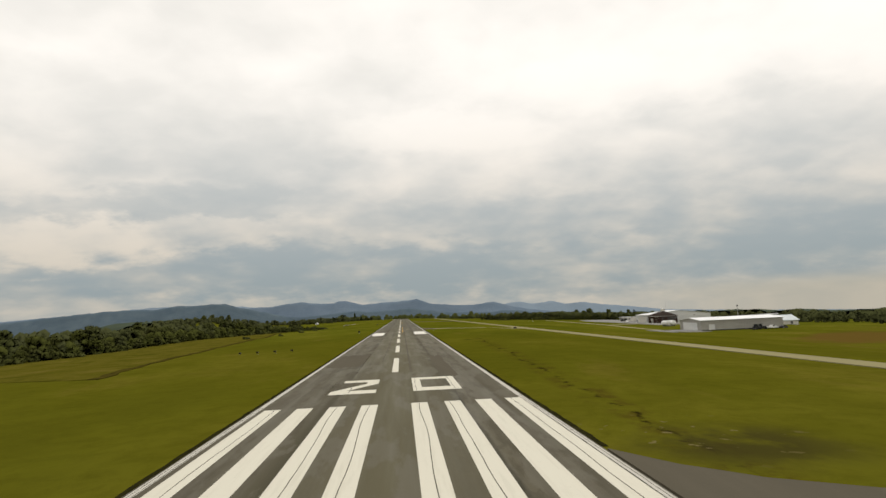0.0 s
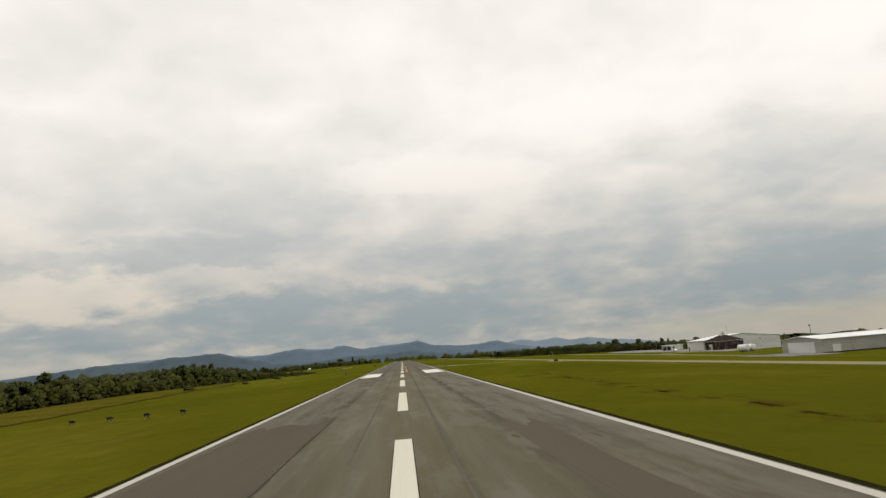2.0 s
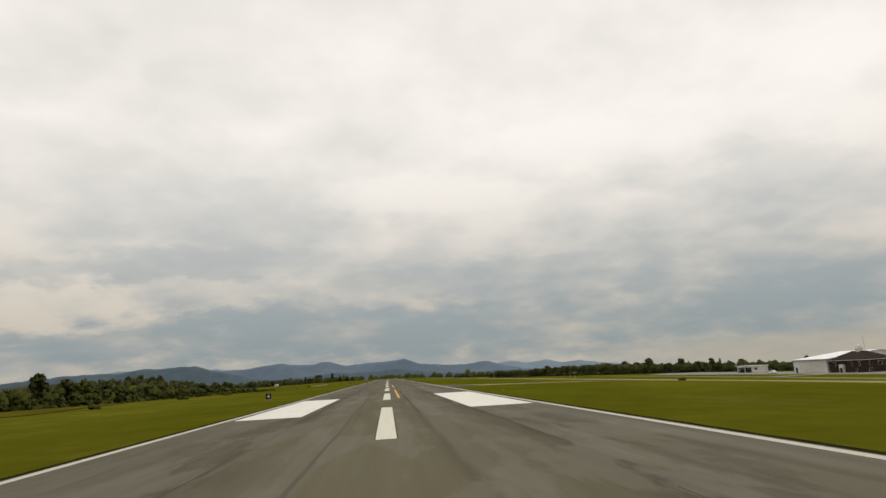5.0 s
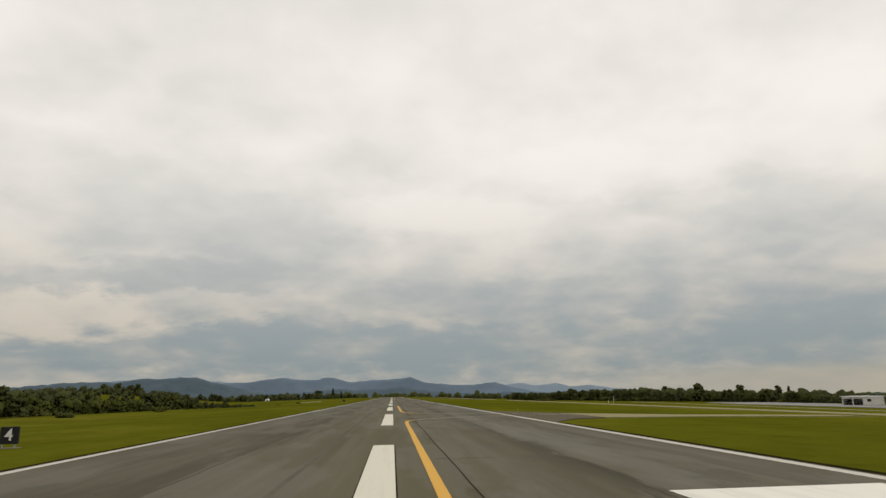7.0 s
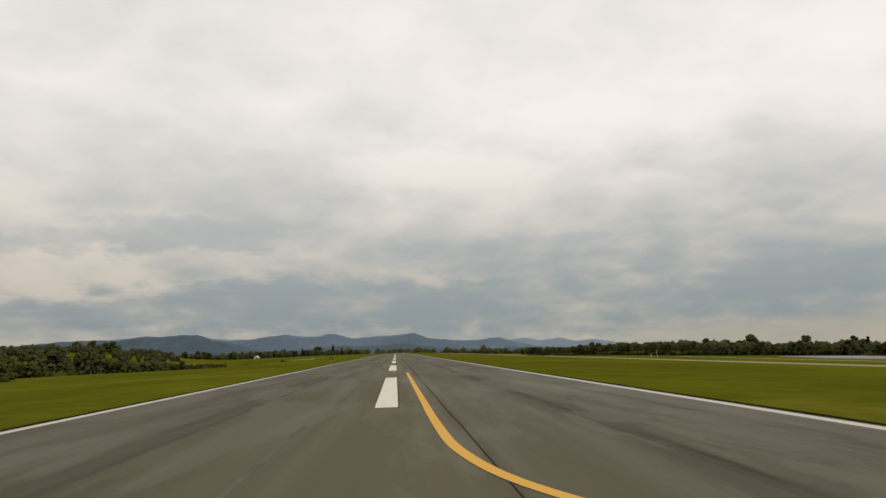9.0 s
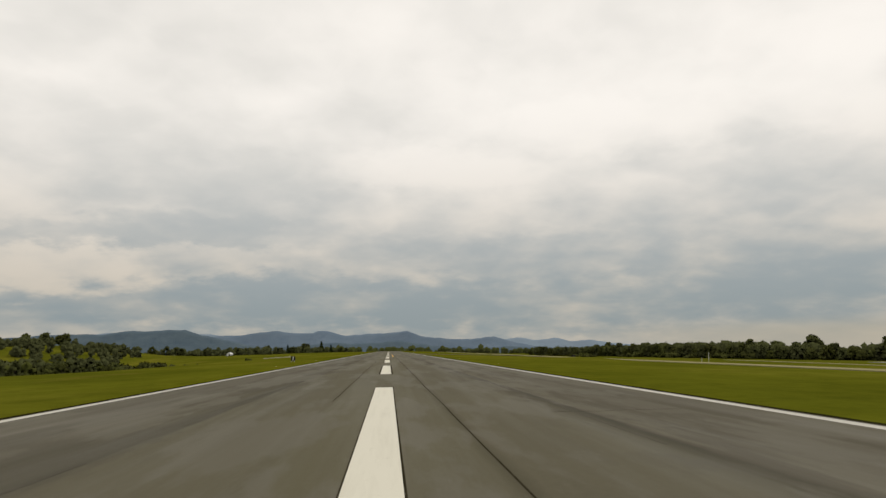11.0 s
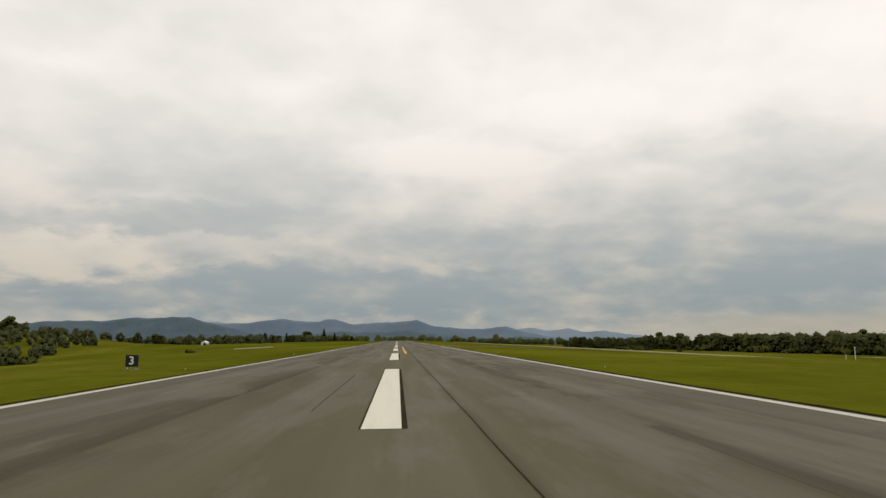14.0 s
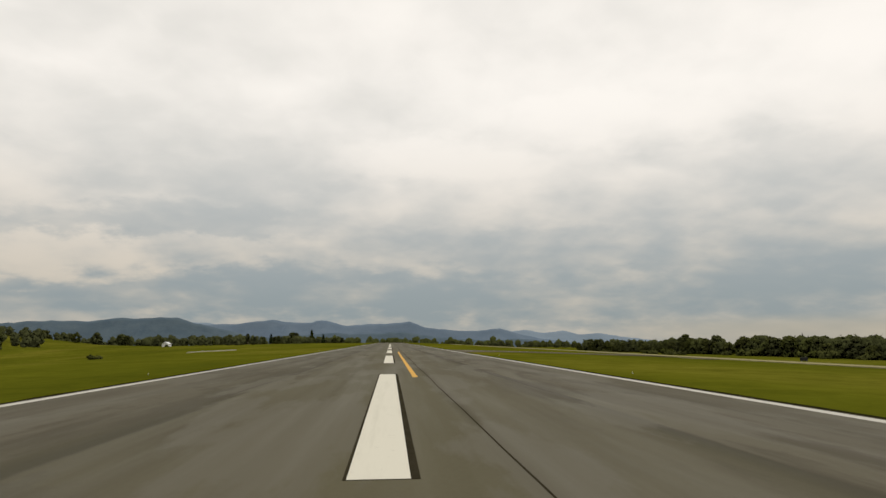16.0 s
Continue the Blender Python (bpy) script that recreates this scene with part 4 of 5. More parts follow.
belt([(60, 1130), (140, 1080), (230, 980), (300, 930)], 40, 70, (4, 4, 2, 3, 3, 0.5), 0.55, 0.85, 1, 0.1)
for i in range(70):
    y = random.uniform(40, 560)
    x = lerp_table([(40, -108), (120, -102), (330, -98), (365, -82), (393, -71), (425, -62), (470, -60), (512, -67), (560, -100)], y)
    plant(random.choice(bushes), x - random.random() * 9, y, random.uniform(0.8, 1.8), 0.1)
for i in range(46):
    d = random.random()
    plant(random.choice(bushes), 152 + 55 * d ** 2 + random.uniform(-5, 4) - (28 if d < 0.25 else 0) * (1 - d), 800 - 290 * d, random.uniform(1.0, 2.0), 0.1)
# scrub in the meadow on the left
for x, y, k, s in ((-46, 450, 1, 0.6), (-47, 463, 0, 0.4), (-44, 461, 1, 0.35), (-53, 558, 0, 0.7), (-54, 449, 1, 0.6), 
                   (-58, 300, 0, 0.9), (-60, 250, 1, 1.0), (-66, 200, 0, 1.0), (-55, 340, 2, 0.8), (-104, 752, 1, 0.8)):
    plant(bushes[k], x, y, s, 0.1)
for b in protos + bushes:
    if b not in used:
        plant(b, -180, 300, 1.0)


# ---- woods too far off to count ----
def far_woods(name, spots, mat, label, seed, count=9, leaves=8):
    rng = np.random.default_rng(seed)
    clumps = []
    for x, y, h in spots:
        g = ground_z(x, y)
        for i in range(count):
            k = (i + rng.random()) / count
            wide = h * (0.30 * math.sin(math.pi * (0.22 + 0.72 * k)))
            a = rng.uniform(0, 2 * math.pi)
            s = math.sqrt(rng.random())
            clumps.append((x + wide * s * math.cos(a), y + wide * s * math.sin(a), g + h * (0.10 + 0.72 * k), h * rng.uniform(0.17, 0.29), rng.uniform(0.7, 0.95)))
    V, F, S = clump_cloud(rng, clumps, leaves, 0.34, 1)
    return tagged(new(name, mesh_from(name, V, F, mat, S)), label, "woodland", kind="stuff")


random.seed(5)
right_spots = [(random.uniform(236, 520), random.uniform(160, 1150), random.uniform(5.5, 8.5)) for _ in range(640)]
right_spots = [p for p in right_spots if not (p[0] < 310 and 360 < p[1] < 450)]
far_woods("woodland_right", right_spots, M_LEAF, "dense dark green woodland on the falling ground", 31)
left_spots = [(-random.uniform(122, 330), random.uniform(40, 500), random.uniform(7, 11)) for _ in range(520)]
EDGE = ((430, -78), (500, -88), (770, -168), (860, -205))
for _ in range(560):
    y = random.uniform(440, 850)
    far = random.random()
    x = lerp_table(EDGE, y) - 1.0 - (160 if y > 560 else 90) * far
    left_spots.append((x, y, random.uniform(3.0, 5.5) + 3.5 * far))
left_spots += [(random.uniform(-420, -100), random.uniform(870, 990), random.uniform(4.5, 8.5)) for _ in range(130)]
far_woods("woodland_left", left_spots, M_LEAF, "dense dark green woodland below the meadow", 32)
far_woods("woodland_belts", DEEP, M_LEAF, "green trees deep in the belts round the airfield", 34, 16, 12)


def thicket(line, step, depth, h0, h1, side, grown=((0, 1.0),)):
    """Spots of low growth closing the foot of a wood behind a line of (x, y)."""
    spots = []
    for (ax, ay), (bx, by) in zip(line, line[1:]):
        run = math.hypot(bx - ax, by - ay)
        for i in range(int(run / step)):
            f = (i + random.random()) * step / run
            x, y = ax + (bx - ax) * f, ay + (by - ay) * f
            spots.append((x + side * depth * random.random() ** 1.4, y + random.uniform(-2, 2), random.uniform(h0, h1) * lerp_table(grown, y)))
    return spots


low_left = thicket([(-113, 60), (-107, 150), (-104, 250), (-103, 330), (-90, 362), (-78, 392), (-71, 425), (-69, 470), (-76, 512), (-96, 545)], 1.1, 26, 3.2, 6.5, -1, THINNING)
low_right = thicket([(118, 818), (144, 790), (161, 730), (169, 650), (179, 590), (193, 545), (217, 500), (228, 440), (236, 380)], 1.3, 22, 2.6, 5.0, 1)
far_woods("thicket_left", low_left, M_LEAFB, "dense olive green scrub along the foot of the wood", 41, 9, 10)
far_woods("thicket_right", low_right, M_LEAF, "dense dark green scrub along the foot of the tree belt", 42, 8, 10)
end_spots = [(random.uniform(-420, 420), random.uniform(1560, 1750), random.uniform(17, 23)) for _ in range(150)]
far_woods("woodland_end", end_spots, M_LEAF, "dark line of distant trees beyond the runway", 33, 14, 6)


def canopy(name, xs, ys, height, label, seed):
    def z(x, y):
        return ground_z(x, y) + height * (0.75 + 0.35 * noise.noise((x * 0.03, y * 0.03, seed))) + 1.1 * noise.noise((x * 0.10, y * 0.10, seed)) + 0.4 * noise.noise((x * 0.3, y * 0.3, seed))
    return tagged(sheet(name, xs, ys, z, M_CANOPY), label, "woodland", kind="stuff")


canopy("woodland_far_right", steps((430, 1700, 7)), steps((100, 1900, 10)), 11, "distant wooded slope of treetops painted grey-green with haze", 3.3)
canopy("woodland_far_left", steps((-1500, -300, 7)), steps((100, 1500, 10)), 9, "distant wooded hollow of treetops painted grey-green with haze", 5.1)


# ---- runway edge lights ----
def make_light():
    e = empty("runway_light")
    bm = bmesh.new()
    tube(bm, (0, 0, -0.05), (0, 0, 0.03), 0.08, 0.07, 12)
    part("base", bm, M_GALV, e)
    part("stem", tube(bmesh.new(), (0, 0, 0.03), (0, 0, 0.17), 0.014, 0.014, 8), M_GALV, e)
    bm = tube(bmesh.new(), (0, 0, 0.17), (0, 0, 0.245), 0.042, 0.048, 12)
    tube(bm, (0, 0, 0.245), (0, 0, 0.28), 0.048, 0.02, 12)
    part("lens", bm, M_LENS, e, "clear glass lens")
    return tagged(e, "small runway edge light on a short stem in grass", "runway light", group="runway edge lights")


first = make_light()
for k in range(0, 9):
    for s in (-1, 1):
        m = pose(s * 13.4, 383.5 + 43.9 * k + (3.0 if s < 0 else 0.0), ground_z(s * 13.4, 0)) @ Matrix.Scale(0.62, 4)
        if first is not None:
            first.matrix_world, light, first = m, first, None
        else:
            copy_thing(light, m)
for y in (186.8, 250.2):
    copy_thing(light, pose(14.1, y, ground_z(14.1, y) + 0.07) @ Matrix.Scale(0.8, 4))


# ---- approach slope lights, a row beside the runway ----
def slope_light(x, y):
    e = empty("approach_light", pose(x, y, ground_z(x, y)))
    part("housing", boxed(-0.32, 0.32, -0.30, 0.30, 0.42, 0.72, bevel=0.03), M_DARKMETAL, e)
    part("hood", boxed(-0.36, 0.36, -0.46, -0.305, 0.66, 0.75, bevel=0.01), M_BLACK, e)
    for u in (-0.16, 0.16):
        part("lens", tube(bmesh.new(), (u, -0.33, 0.56), (u, -0.302, 0.56), 0.09, 0.09, 12), M_GLASS, e)
    for u, v in ((-0.24, -0.22), (0.24, -0.22), (0.0, 0.22)):
        part("leg", tube(bmesh.new(), (u, v, -0.1), (u, v, 0.42), 0.03, 0.03, 8), M_DARKMETAL, e)
        part("foot_flange", tube(bmesh.new(), (u, v, 0.0), (u, v, 0.03), 0.07, 0.07, 10), M_GALV, e)
    return tagged(e, "dark approach slope light box on short legs in grass", "runway light", group="approach slope lights")


for k in range(4):
    slope_light(-36.3 + 3.9 * k, 69.0 + 0.2 * k).scale = (0.85, 0.85, 0.85)


# ---- signs ----
def text_mesh(body, size):
    cu = bpy.data.curves.new("writing", "FONT")
    cu.body, cu.size, cu.extrude, cu.align_x, cu.align_y = body, size, 0.006, "CENTER", "CENTER"
    cu.offset = 0.012
    ob = bpy.data.objects.new("writing", cu)
    scene.collection.objects.link(ob)
    bpy.context.view_layer.update()
    me = bpy.data.meshes.new_from_object(ob.evaluated_get(bpy.context.evaluated_depsgraph_get()))
    bpy.data.objects.remove(ob)
    me.materials.clear()
    me.materials.append(M_SIGNWHITE)
    return me


def distance_sign(number, x, y):
    e = empty("distance_sign", pose(x, y, ground_z(x, y)))
    part("panel", boxed(-0.42, 0.42, -0.09, 0.09, 0.20, 1.02, bevel=0.02), M_BLACK, e)
    for s in (-1, 1):
        bm = boxed(s * 0.30 - 0.03, s * 0.30 + 0.03, -0.03, 0.03, -0.1, 0.2)
        part("leg", bm, M_GALV, e)
    part("footing", boxed(-0.5, 0.5, -0.2, 0.2, -0.12, 0.03, bevel=0.01), M_APRON, e)
    t = new("numeral", text_mesh(number, 0.78))
    t.parent = e
    t.matrix_local = pose(0, -0.094, 0.61, 90, 0, 0)
    t["label"] = "white numeral %s" % number
    return tagged(e, "black runway distance sign with a white %s" % number, "sign", group="runway distance signs")


distance_sign("4", -18.2, 211.5)
distance_sign("3", -18.2, 434.0)


def taxi_sign(x, y, w=1.1, label="small black taxiway sign seen from behind"):
    e = empty("taxiway_sign", pose(x, y, ground_z(x, y)))
    part("panel", boxed(-w / 2, w / 2, -0.07, 0.07, 0.12, 0.72, bevel=0.02), M_BLACK, e)
    for s in (-1, 1):
        part("leg", boxed(s * w * 0.35 - 0.03, s * w * 0.35 + 0.03, -0.03, 0.03, -0.1, 0.12), M_GALV, e)
    tagged(e, label, "sign", group="taxiway signs")


taxi_sign(55.8, 228.5, 1.5)
taxi_sign(66.8, 537.0, 1.3)
for x, y in ((130.1, 568), (133.7, 569)):
    e = empty("marker_post", pose(x, y, ground_z(x, y)))
    part("post", boxed(-0.06, 0.06, -0.06, 0.06, -0.1, 1.1 if x < 132 else 3.4, bevel=0.01), M_SIGNWHITE, e)
    part("cap", boxed(-0.16, 0.16, -0.09, 0.09, 1.1 if x < 132 else 3.4, 1.45 if x < 132 else 3.65, bevel=0.02), M_SIGNWHITE, e)
    tagged(e, "slim white marker post standing in the grass", "post", group="marker posts")


# ---- buildings ----
def wall_ribs(bm, a, b, z0, z1, out, step=1.2):
    """Upright ribs of a steel-clad wall from a to b (x, y), standing proud by 4 cm."""
    a, b = Vector(a), Vector(b)
    n = int((b - a).length / step)
    d = (b - a).normalized()
    o = Vector(out)
    for i in range(1, n):
        p = a + d * (i * step)
        q = [p - d * 0.05, p + d * 0.05, p + d * 0.05 + o * 0.05, p - d * 0.05 + o * 0.05]
        if (q[1] - q[0]).cross(q[2] - q[1]) < 0:
            q = q[::-1]
        prism(bm, [tuple(v) for v in q], z0, z1)


def gable_shell(x0, x1, y0, y1, z0, eave, ridge, along):
    """Walls of a gabled building; along: the axis of the ridge."""
    bm = bmesh.new()
    xm, ym = (x0 + x1) / 2, (y0 + y1) / 2
    b = [bm.verts.new(c) for c in ((x0, y0, z0), (x1, y0, z0), (x1, y1, z0), (x0, y1, z0))]
    t = [bm.verts.new(c) for c in ((x0, y0, eave), (x1, y0, eave), (x1, y1, eave), (x0, y1, eave))]
    g = [bm.verts.new(c) for c in (((xm, y0, ridge), (xm, y1, ridge)) if along == "y" else ((x0, ym, ridge), (x1, ym, ridge)))]
    bm.faces.new(b[::-1])
    if along == "y":
        bm.faces.new((b[0], b[1], t[1], g[0], t[0]))
        bm.faces.new((b[2], b[3], t[3], g[1], t[2]))
        bm.faces.new((b[1], b[2], t[2], t[1]))
        bm.faces.new((b[3], b[0], t[0], t[3]))
        bm.faces.new((t[0], g[0], g[1], t[3]))
        bm.faces.new((g[0], t[1], t[2], g[1]))
    else:
        bm.faces.new((b[3], b[0], t[0], g[0], t[3]))
        bm.faces.new((b[1], b[2], t[2], g[1], t[1]))
        bm.faces.new((b[0], b[1], t[1], t[0]))
        bm.faces.new((b[2], b[3], t[3], t[2]))
        bm.faces.new((t[0], t[1], g[1], g[0]))
        bm.faces.new((g[0], g[1], t[2], t[3]))
    return bm


def roof_slope(x0, x1, y0, y1, eave, ridge, along, side, over=0.5, thick=0.18):
    """One sheet of a gabled roof, with an overhang; side -1 or +1."""
    bm = bmesh.new()
    if along == "y":
        xm = (x0 + x1) / 2
        xe = x0 - over if side < 0 else x1 + over
        k = (ridge - eave) / abs(xm - x0)
        ze = eave - k * over
        pts = [(xm, y0 - over, ridge), (xm, y1 + over, ridge), (xe, y1 + over, ze), (xe, y0 - over, ze)]
    else:
        ym = (y0 + y1) / 2
        ye = y0 - over if side < 0 else y1 + over
        k = (ridge - eave) / abs(ym - y0)
        ze = eave - k * over
        pts = [(x0 - over, ym, ridge), (x1 + over, ym, ridge), (x1 + over, ye, ze), (x0 - over, ye, ze)]
    lo = [bm.verts.new((x, y, z + 0.02)) for x, y, z in pts]
    hi = [bm.verts.new((x, y, z + 0.02 + thick)) for x, y, z in pts]
    bm.faces.new(lo)
    bm.faces.new(hi[::-1])
    for i in range(4):
        bm.faces.new((lo[i], lo[(i + 1) % 4], hi[(i + 1) % 4], hi[i]))
    bmesh.ops.recalc_face_normals(bm, faces=bm.faces[:])
    return bm


def gabled_building(name, x0, x1, y0, y1, eave, ridge, along, wall, roof, label, category, base=None, ribbed=True):
    z0 = min(ground_z(x, y) for x in (x0, x1) for y in (y0, y1)) - 0.2 if base is None else base
    e = empty(name, pose(0, 0, 0))
    part("wall", gable_shell(x0, x1, y0, y1, z0, eave, ridge, along), wall, e)
    if ribbed:
        for a, c, out in (((x0, y0), (x1, y0), (0, -1)), ((x0, y1), (x0, y0), (-1, 0))):
            ribs = bmesh.new()
            wall_ribs(ribs, a, c, z0, eave, out)
            part("cladding_ribs", ribs, wall, e)
    for s in (-1, 1):
        part("roof", roof_slope(x0, x1, y0, y1, eave, ridge, along, s), roof, e)
    return tagged(e, label, category), z0


def door_west(parent, x, y0, y1, z0, z1, mat, name="door", label=""):
    return part(name, boxed(x - 0.12, x - 0.01, y0, y1, z0, z1, bevel=0.02), mat, parent, label)


def door_south(parent, y, x0, x1, z0, z1, mat, name="door", label=""):
    return part(name, boxed(x0, x1, y - 0.12, y - 0.01, z0, z1, bevel=0.02), mat, parent, label)


# big white hangar behind the terminal
big, zb = gabled_building("hangar", 166, 210, 343, 363.5, -0.3, 2.2, "y", M_METAL, M_ROOFWHITE, "large white steel hangar with a low gabled roof", "hangar")
door_west(big, 166, 352.5, 359.5, zb, -1.4, M_WALL, "sliding_door", "cream steel sliding door")
door_west(big, 166, 345.0, 352.3, zb, -1.4, M_WALL, "sliding_door", "cream steel sliding door")
d = door_west(big, 166, 361, 362.2, zb, -3.2, M_GLASS, "entrance_door", "dark glazed door")
part("frame", boxed(165.8, 165.9, 360.8, 362.4, -3.2, -3.0), M_METAL, big)
part("gutter", boxed(165.2, 165.45, 342.6, 363.9, -0.35, -0.15), M_GREYMETAL, big)
for x in (186, 198):
    part("wall_vent", boxed(x, x + 1.1, 342.85, 342.96, -1.6, -0.9), M_GREYMETAL, big)

# brick terminal with a dark hipped roof
X0, X1, Y0, Y1, ZB, ZE, ZR = 166.6, 179.0, 325.0, 342.6, -5.8, -0.9, 2.2
term = empty("terminal_building", pose(0, 0, 0))
bm = boxed(X0, X1, Y0, Y1, ZB, ZE)
part("wall", bm, M_BRICK, term)
bm = bmesh.new()
o = 0.7
low = [bm.verts.new(c) for c in ((X0 - o, Y0 - o, ZE), (X1 + o, Y0 - o, ZE), (X1 + o, Y1 + o, ZE), (X0 - o, Y1 + o, ZE))]
xm = (X0 + X1) / 2
top = [bm.verts.new(c) for c in ((xm, Y0 + 5.2, ZR), (xm, Y1 - 5.2, ZR))]
bm.faces.new(low[::-1])
bm.faces.new((low[0], low[1], top[0]))
bm.faces.new((low[1], low[2], top[1], top[0]))
bm.faces.new((low[2], low[3], top[1]))
bm.faces.new((low[3], low[0], top[0], top[1]))
part("roof", bm, M_SHINGLE, term, "dark shingled hipped roof")
part("fascia", boxed(X0 - 0.74, X1 + 0.74, Y0 - 0.74, Y1 + 0.74, ZE - 0.16, ZE - 0.01), M_WALL, term)


def window(parent, c, w, z0, z1, face):
    """A framed window in the wall at c; face: 'w' looks to -x, 's' to -y."""
    x, y = c
    if face == "w":
        f = part("window", boxed(x - 0.10, x - 0.01, y - w / 2 - 0.06, y + w / 2 + 0.06, z0 - 0.06, z1 + 0.06, bevel=0.01), M_FRAME, parent, "pale framed window")
        part("pane", boxed(x - 0.13, x - 0.104, y - w / 2, y - 0.03, z0, z1), M_GLASS, f)
        part("pane", boxed(x - 0.13, x - 0.104, y + 0.03, y + w / 2, z0, z1), M_GLASS, f)
    else:
        f = part("window", boxed(x - w / 2 - 0.06, x + w / 2 + 0.06, y - 0.10, y - 0.01, z0 - 0.06, z1 + 0.06, bevel=0.01), M_FRAME, parent, "pale framed window")
        part("pane", boxed(x - w / 2, x - 0.03, y - 0.13, y - 0.104, z0, z1), M_GLASS, f)
        part("pane", boxed(x + 0.03, x + w / 2, y - 0.13, y - 0.104, z0, z1), M_GLASS, f)


for y in (326.6, 330.4, 339.4):
    window(term, (X0, y), 1.2, -2.9, -1.6, "w")
for y in (328.4,):
    window(term, (X0, y), 1.2, -5.0, -3.9, "w")
for x in (169.6, 173.0, 174.6, 176.2, 177.8):
    window(term, (x, Y0), 1.0, -2.9, -1.6, "s")
for x in (169.4, 176.2):
    window(term, (x, Y0), 1.2, -5.0, -3.9, "s")
part("entrance_bay", boxed(X0 - 0.9, X0 - 0.01, 334.0, 336.2, ZB, -2.4, bevel=0.03), M_WALL, term, "cream entrance bay")
part("entrance_door", boxed(X0 - 0.98, X0 - 0.91, 334.4, 335.8, ZB + 0.3, -3.6), M_GLASS, term)
bm = boxed(xm - 0.9, xm + 0.9, 332.6, 334.4, ZR - 0.5, ZR + 1.15, bevel=0.04)
part("cupola", bm, M_WALL, term, "small cream cupola")
bm = bmesh.new()
bmesh.ops.create_uvsphere(bm, u_segments=16, v_segments=10, radius=0.62, matrix=Matrix.Translation((xm, 333.5, ZR + 1.7)))
part("beacon_dome", bm, M_TANK, term, "white beacon dome")
part("mast", tube(bmesh.new(), (xm + 3, 334.5, -0.4), (xm + 3, 334.5, 7.6), 0.10, 0.05, 8), M_GALV, term)

tagged(term, "two-storey dark brick terminal with pale framed windows", "terminal")

# long pale hangar
lng, zl = gabled_building("hangar", 128.6, 165, 186, 207, -0.85, 0.15, "x", M_GREYMETAL, M_ROOFWHITE, "long pale grey steel hangar with a white roof", "hangar")
door_west(lng, 128.6, 189.5, 203.5, zl, -1.7, M_METAL, "sliding_door", "pale steel sliding door")
for x in (138.5, 152.0):
    door_south(lng, 186, x, x + 0.25, zl, -1.0, M_GREYMETAL, "downpipe")
door_south(lng, 186, 132.0, 134.6, zl, -2.6, M_METAL, "door", "white side door")
part("plinth", boxed(128.5, 165.1, 185.88, 185.96, zl, -4.85), M_DARKMETAL, lng)

# house with a pale blue roof, and low sheds beyond
hs, zh = gabled_building("house", 181, 196, 224, 236, -3.6, -1.2, "x", M_WALL, M_BLUEROOF, "cream house with a pale blue metal roof", "house", ribbed=False)
for x in (183.5, 187.5, 192.5):
    window(hs, (x, 224), 1.2, -5.4, -4.3, "s")
for x0, y0, w in ((256, 402, 24), (286, 420, 20)):
    g, zg = gabled_building("shed", x0, x0 + w, y0, y0 + 10, -5.6, -4.7, "x", M_OLDMETAL, M_OLDMETAL, "low dull grey steel shed before the woods", "shed", ribbed=False)

# small open-fronted building on the apron
ang = math.atan2(-12, 6)
sm = empty("apron_shelter", pose(174.2, 421.9, ground_z(176, 415) + 0.1, 0, 0, math.degrees(ang)))
W, Dp, H = 12.0, 6.6, 3.1
part("floor_slab", boxed(0, W, 0.0, Dp, -0.2, 0.06), M_APRON, sm)
part("back_wall", boxed(0, W, Dp - 0.2, Dp, 0.06, H), M_WALL, sm)
part("end_wall", boxed(0, 0.25, 0, Dp - 0.2, 0.06, H), M_WALL, sm)
part("end_wall", boxed(W - 0.25, W, 0, Dp - 0.2, 0.06, H), M_WALL, sm)
part("front_wall", boxed(7.6, W - 0.25, 0, 0.25, 0.06, H), M_WALL, sm)
part("partition", boxed(7.6, 7.85, 0.25, Dp - 0.2, 0.06, H), M_WALL, sm)
part("fascia", boxed(0.25, 7.6, 0, 0.25, 2.45, H), M_WALL, sm)
part("pier", boxed(3.8, 4.15, 0, 0.3, 0.06, 2.45), M_WALL, sm)
part("roof", boxed(-0.4, W + 0.4, -0.5, Dp + 0.4, H, H + 0.25, bevel=0.04), M_ROOFWHITE, sm)
f = part("window", boxed(9.2, 10.8, -0.08, -0.005, 1.2, 2.4), M_SIGNWHITE, sm)
part("pane", boxed(9.3, 10.7, -0.11, -0.085, 1.3, 2.3), M_GLASS, f)
tagged(sm, "low cream open-fronted shelter on the apron", "shelter")

# white hut in the far grass
hut = empty("hut", pose(-107.3, 760, ground_z(-107.3, 760), 0, 0, -14) @ Matrix.Scale(0.78, 4))
bm = gable_shell(-2.1, 2.1, -1.6, 1.6, -0.2, 2.1, 3.2, "y")
part("wall", bm, M_TANK, hut)
for s in (-1, 1):
    part("roof", roof_slope(-2.1, 2.1, -1.6, 1.6, 2.1, 3.2, "y", s, 0.2, 0.08), M_ROOFWHITE, hut)
# no opening is cut: a black panel stands for the shade inside
part("doorway", boxed(-0.2, 1.2, -1.66, -1.605, 0.0, 1.7), M_BLACK, hut, "black panel standing for a shaded open doorway")
tagged(hut, "small white gabled hut with a dark doorway in grass", "hut")


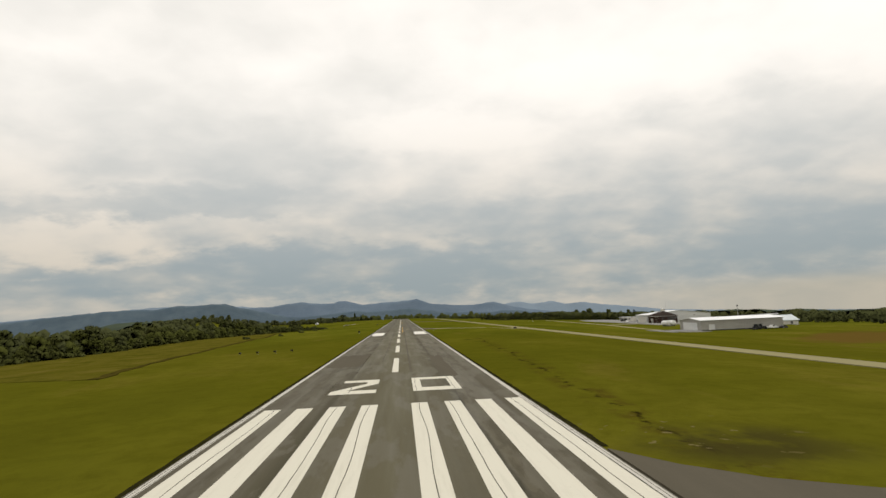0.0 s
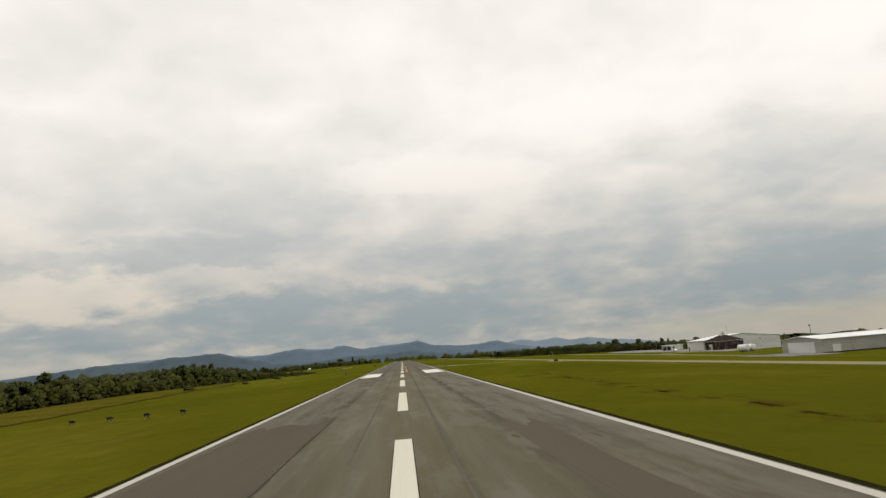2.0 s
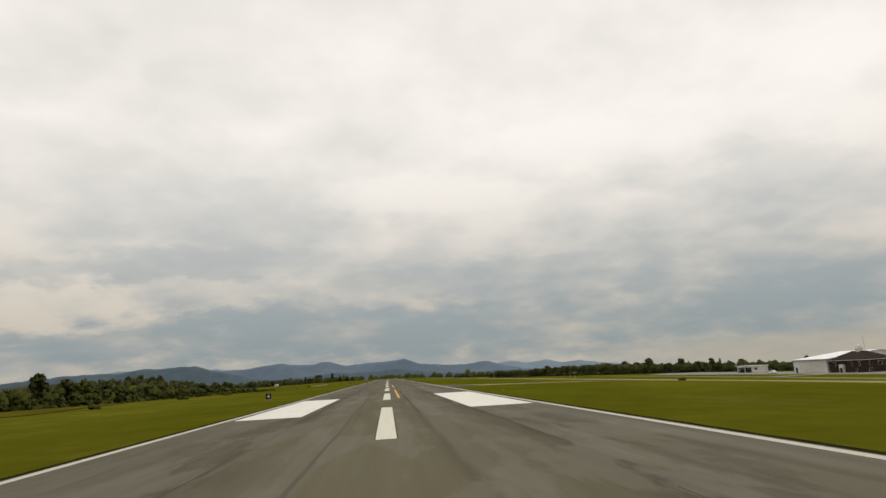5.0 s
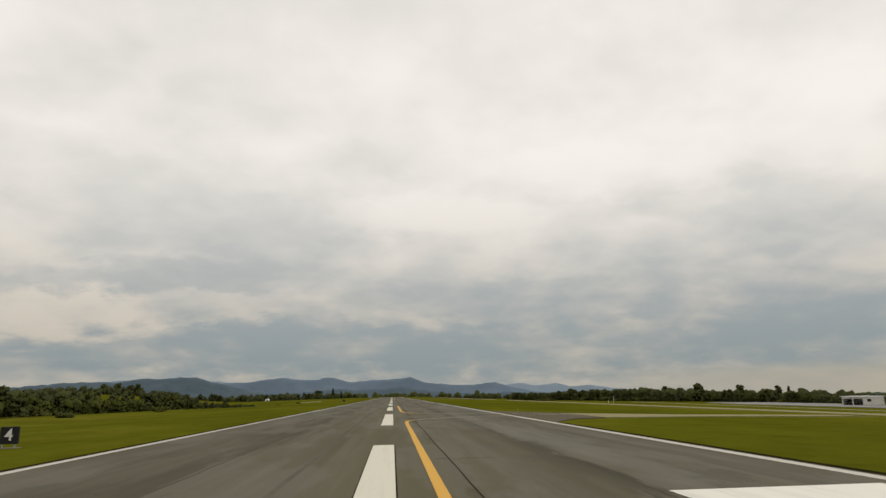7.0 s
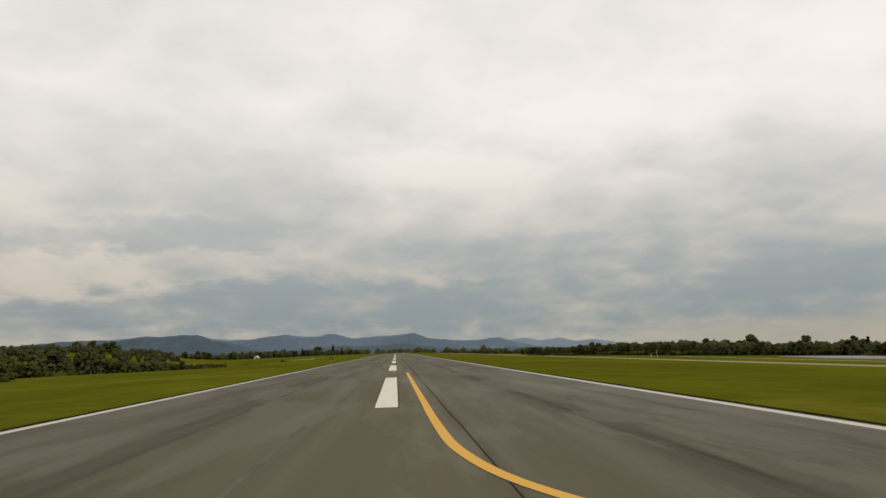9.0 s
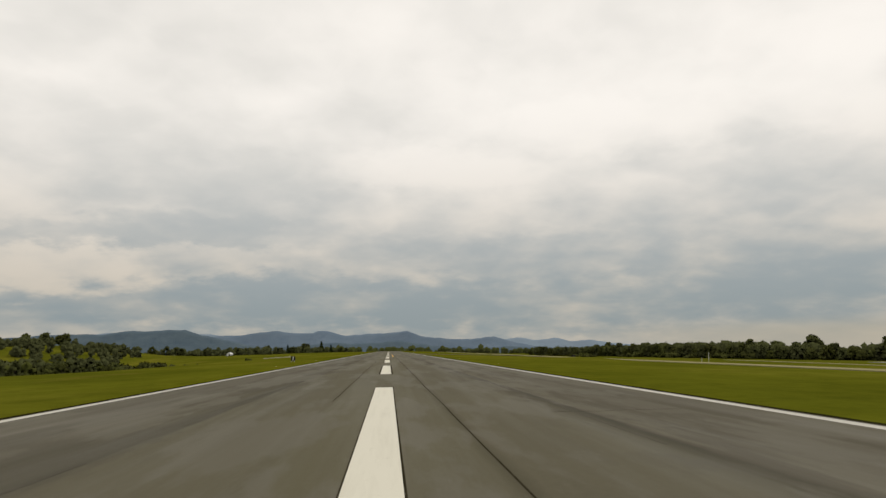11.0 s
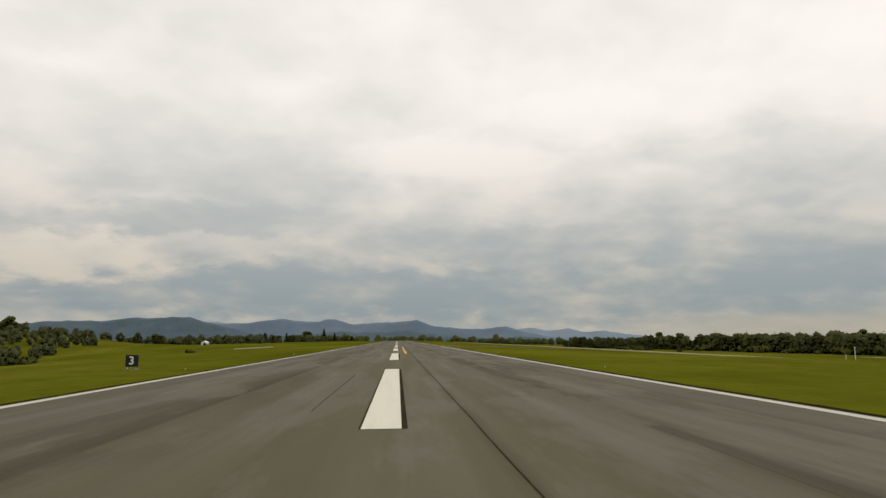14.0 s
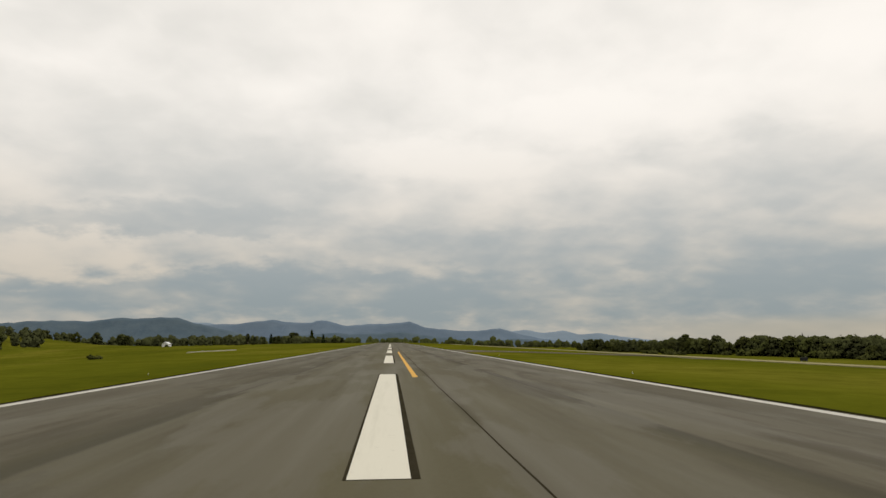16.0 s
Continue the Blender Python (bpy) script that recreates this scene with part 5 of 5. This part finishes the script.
# ---- tanks ----
def fuel_tank(x, y):
    z = ground_z(x, y)
    e = empty("fuel_tank", pose(x, y, z, 0, 0, 8))
    bm = tube(bmesh.new(), (0, -2.6, 1.75), (0, 2.6, 1.75), 1.35, 1.35, 24)
    for s in (-1, 1):
        tube(bm, (0, s * 2.6, 1.75), (0, s * 2.95, 1.75), 1.3, 0.75, 24)
    part("vessel", bm, M_TANK, e)
    for y1 in (-1.7, 1.7):
        part("saddle", boxed(-1.1, 1.1, y1 - 0.2, y1 + 0.2, -0.2, 0.9, bevel=0.03), M_APRON, e)
    part("manhole", tube(bmesh.new(), (0, 0, 3.05), (0, 0, 3.35), 0.3, 0.3, 14), M_GALV, e)
    part("pipe", tube(bmesh.new(), (1.2, -2.2, 0.2), (1.2, -2.2, 1.4), 0.07, 0.07, 8), M_GALV, e)
    return tagged(e, "white horizontal fuel tank on concrete saddles", "tank", group="fuel tanks")


fuel_tank(145.6, 263.5)
fuel_tank(149.6, 266.0)

# rotating beacon tower behind the hangars
bt = empty("beacon_tower", pose(233.6, 351.5, ground_z(233.6, 351.5)))
part("pole", tube(bmesh.new(), (0, 0, -0.2), (0, 0, 10.4), 0.16, 0.09, 10), M_GALV, bt)
bm = bmesh.new()
bmesh.ops.create_uvsphere(bm, u_segments=14, v_segments=8, radius=0.5, matrix=Matrix.Translation((0, 0, 11.0)) @ Matrix.Diagonal((1, 1, 1.2, 1)))
part("lamp_housing", bm, M_DARKMETAL, bt, "dark lamp housing")
part("ladder", boxed(0.16, 0.2, -0.2, 0.2, 0.2, 10.0), M_GALV, bt)
tagged(bt, "tall thin steel pole with a dark beacon on top", "tower")


# ---- vehicles ----
def wheels(parent, xs, half, r=0.34):
    for x in xs:
        for s in (-1, 1):
            w = part("wheel", tube(bmesh.new(), (x, s * half - 0.11, r), (x, s * half + 0.11, r), r, r, 16), M_BLACK, parent)
            part("rim", tube(bmesh.new(), (x, s * (half + 0.115) - 0.01, r), (x, s * (half + 0.115) + 0.01, r), r * 0.6, r * 0.6, 12), M_GALV, w)


def vehicle(name, m, mat, label, kind="car"):
    e = empty(name, m)
    if kind == "car":
        bm = prism(bmesh.new(), [(-2.0, 0.3), (2.0, 0.3), (2.05, 0.75), (1.2, 0.9), (0.6, 1.38), (-0.9, 1.40), (-1.6, 0.95), (-2.05, 0.85)], -0.78, 0.78)
    else:
        bm = prism(bmesh.new(), [(-2.5, 0.4), (2.4, 0.4), (2.45, 0.95), (1.3, 1.05), (0.8, 1.6), (-0.4, 1.62), (-0.6, 1.05), (-2.5, 1.05)], -0.88, 0.88)
    for v in bm.verts:
        v.co = Vector((v.co.x, v.co.z * (0.86 if v.co.y > 1.1 else 1.0), v.co.y))
    bmesh.ops.recalc_face_normals(bm, faces=bm.faces[:])
    part("body", bm, mat, e)
    half = 0.78 if kind == "car" else 0.88
    for s in (-1, 1):
        g = boxed(-0.8 if kind == "car" else -0.3, 0.55 if kind == "car" else 0.75, s * (half * 0.97) - 0.02, s * (half * 0.97) + 0.02, 0.98 if kind == "car" else 1.12, 1.28 if kind == "car" else 1.5)
        part("side_window", g, M_GLASS, e)
    wheels(e, (-1.3, 1.3) if kind == "car" else (-1.6, 1.55), half - 0.08)
    return tagged(e, label, "car" if kind == "car" else "truck")


def tractor(m, label):
    e = empty("tractor", m)
    part("hood", boxed(0.2, 1.9, -0.4, 0.4, 0.6, 1.35, bevel=0.08), M_DARKMETAL, e)
    part("cab", boxed(-0.9, 0.25, -0.6, 0.6, 0.7, 2.2, bevel=0.08), M_GLASS, e)
    part("cab_roof", boxed(-1.0, 0.35, -0.68, 0.68, 2.2, 2.32, bevel=0.03), M_DARKMETAL, e)
    for x, r in ((-0.7, 0.75), (1.4, 0.48)):
        for s in (-1, 1):
            part("wheel", tube(bmesh.new(), (x, s * 0.75 - 0.17, r), (x, s * 0.75 + 0.17, r), r, r, 18), M_BLACK, e)
    part("mower_deck", boxed(-2.6, -1.1, -1.4, 1.4, 0.2, 0.7, bevel=0.06), M_DARKMETAL, e)
    return tagged(e, label, "tractor")


def on_ground(x, y, yaw, lift=0.0):
    return pose(x, y, ground_z(x, y) + lift, 0, 0, yaw)


vehicle("pickup_truck", on_ground(157, 181, 12), M_TANK, "white pickup truck parked beside the long hangar", "truck")
tractor(on_ground(148.5, 178, 20), "dark tractor with a mower parked on grass")
tractor(on_ground(152, 180.5, -15), "dark tractor parked beside the long hangar")
vehicle("car", on_ground(162, 181, 30), M_DARKMETAL, "dark car parked beside the long hangar")
vehicle("car", on_ground(161.5, 372, 96, 0.12), M_TANK, "white car parked beside the white hangar")
c1, s1 = math.cos(ang), math.sin(ang)
for u, v, yaw in ((2.0, 2.2, 90), (5.9, 2.4, 90)):
    vehicle("car", pose(174.2 + u * c1 - v * s1, 421.9 + u * s1 + v * c1, ground_z(176, 415) + 0.16, 0, 0, math.degrees(ang) + yaw), M_DARKMETAL, "dark car parked in the open shelter")
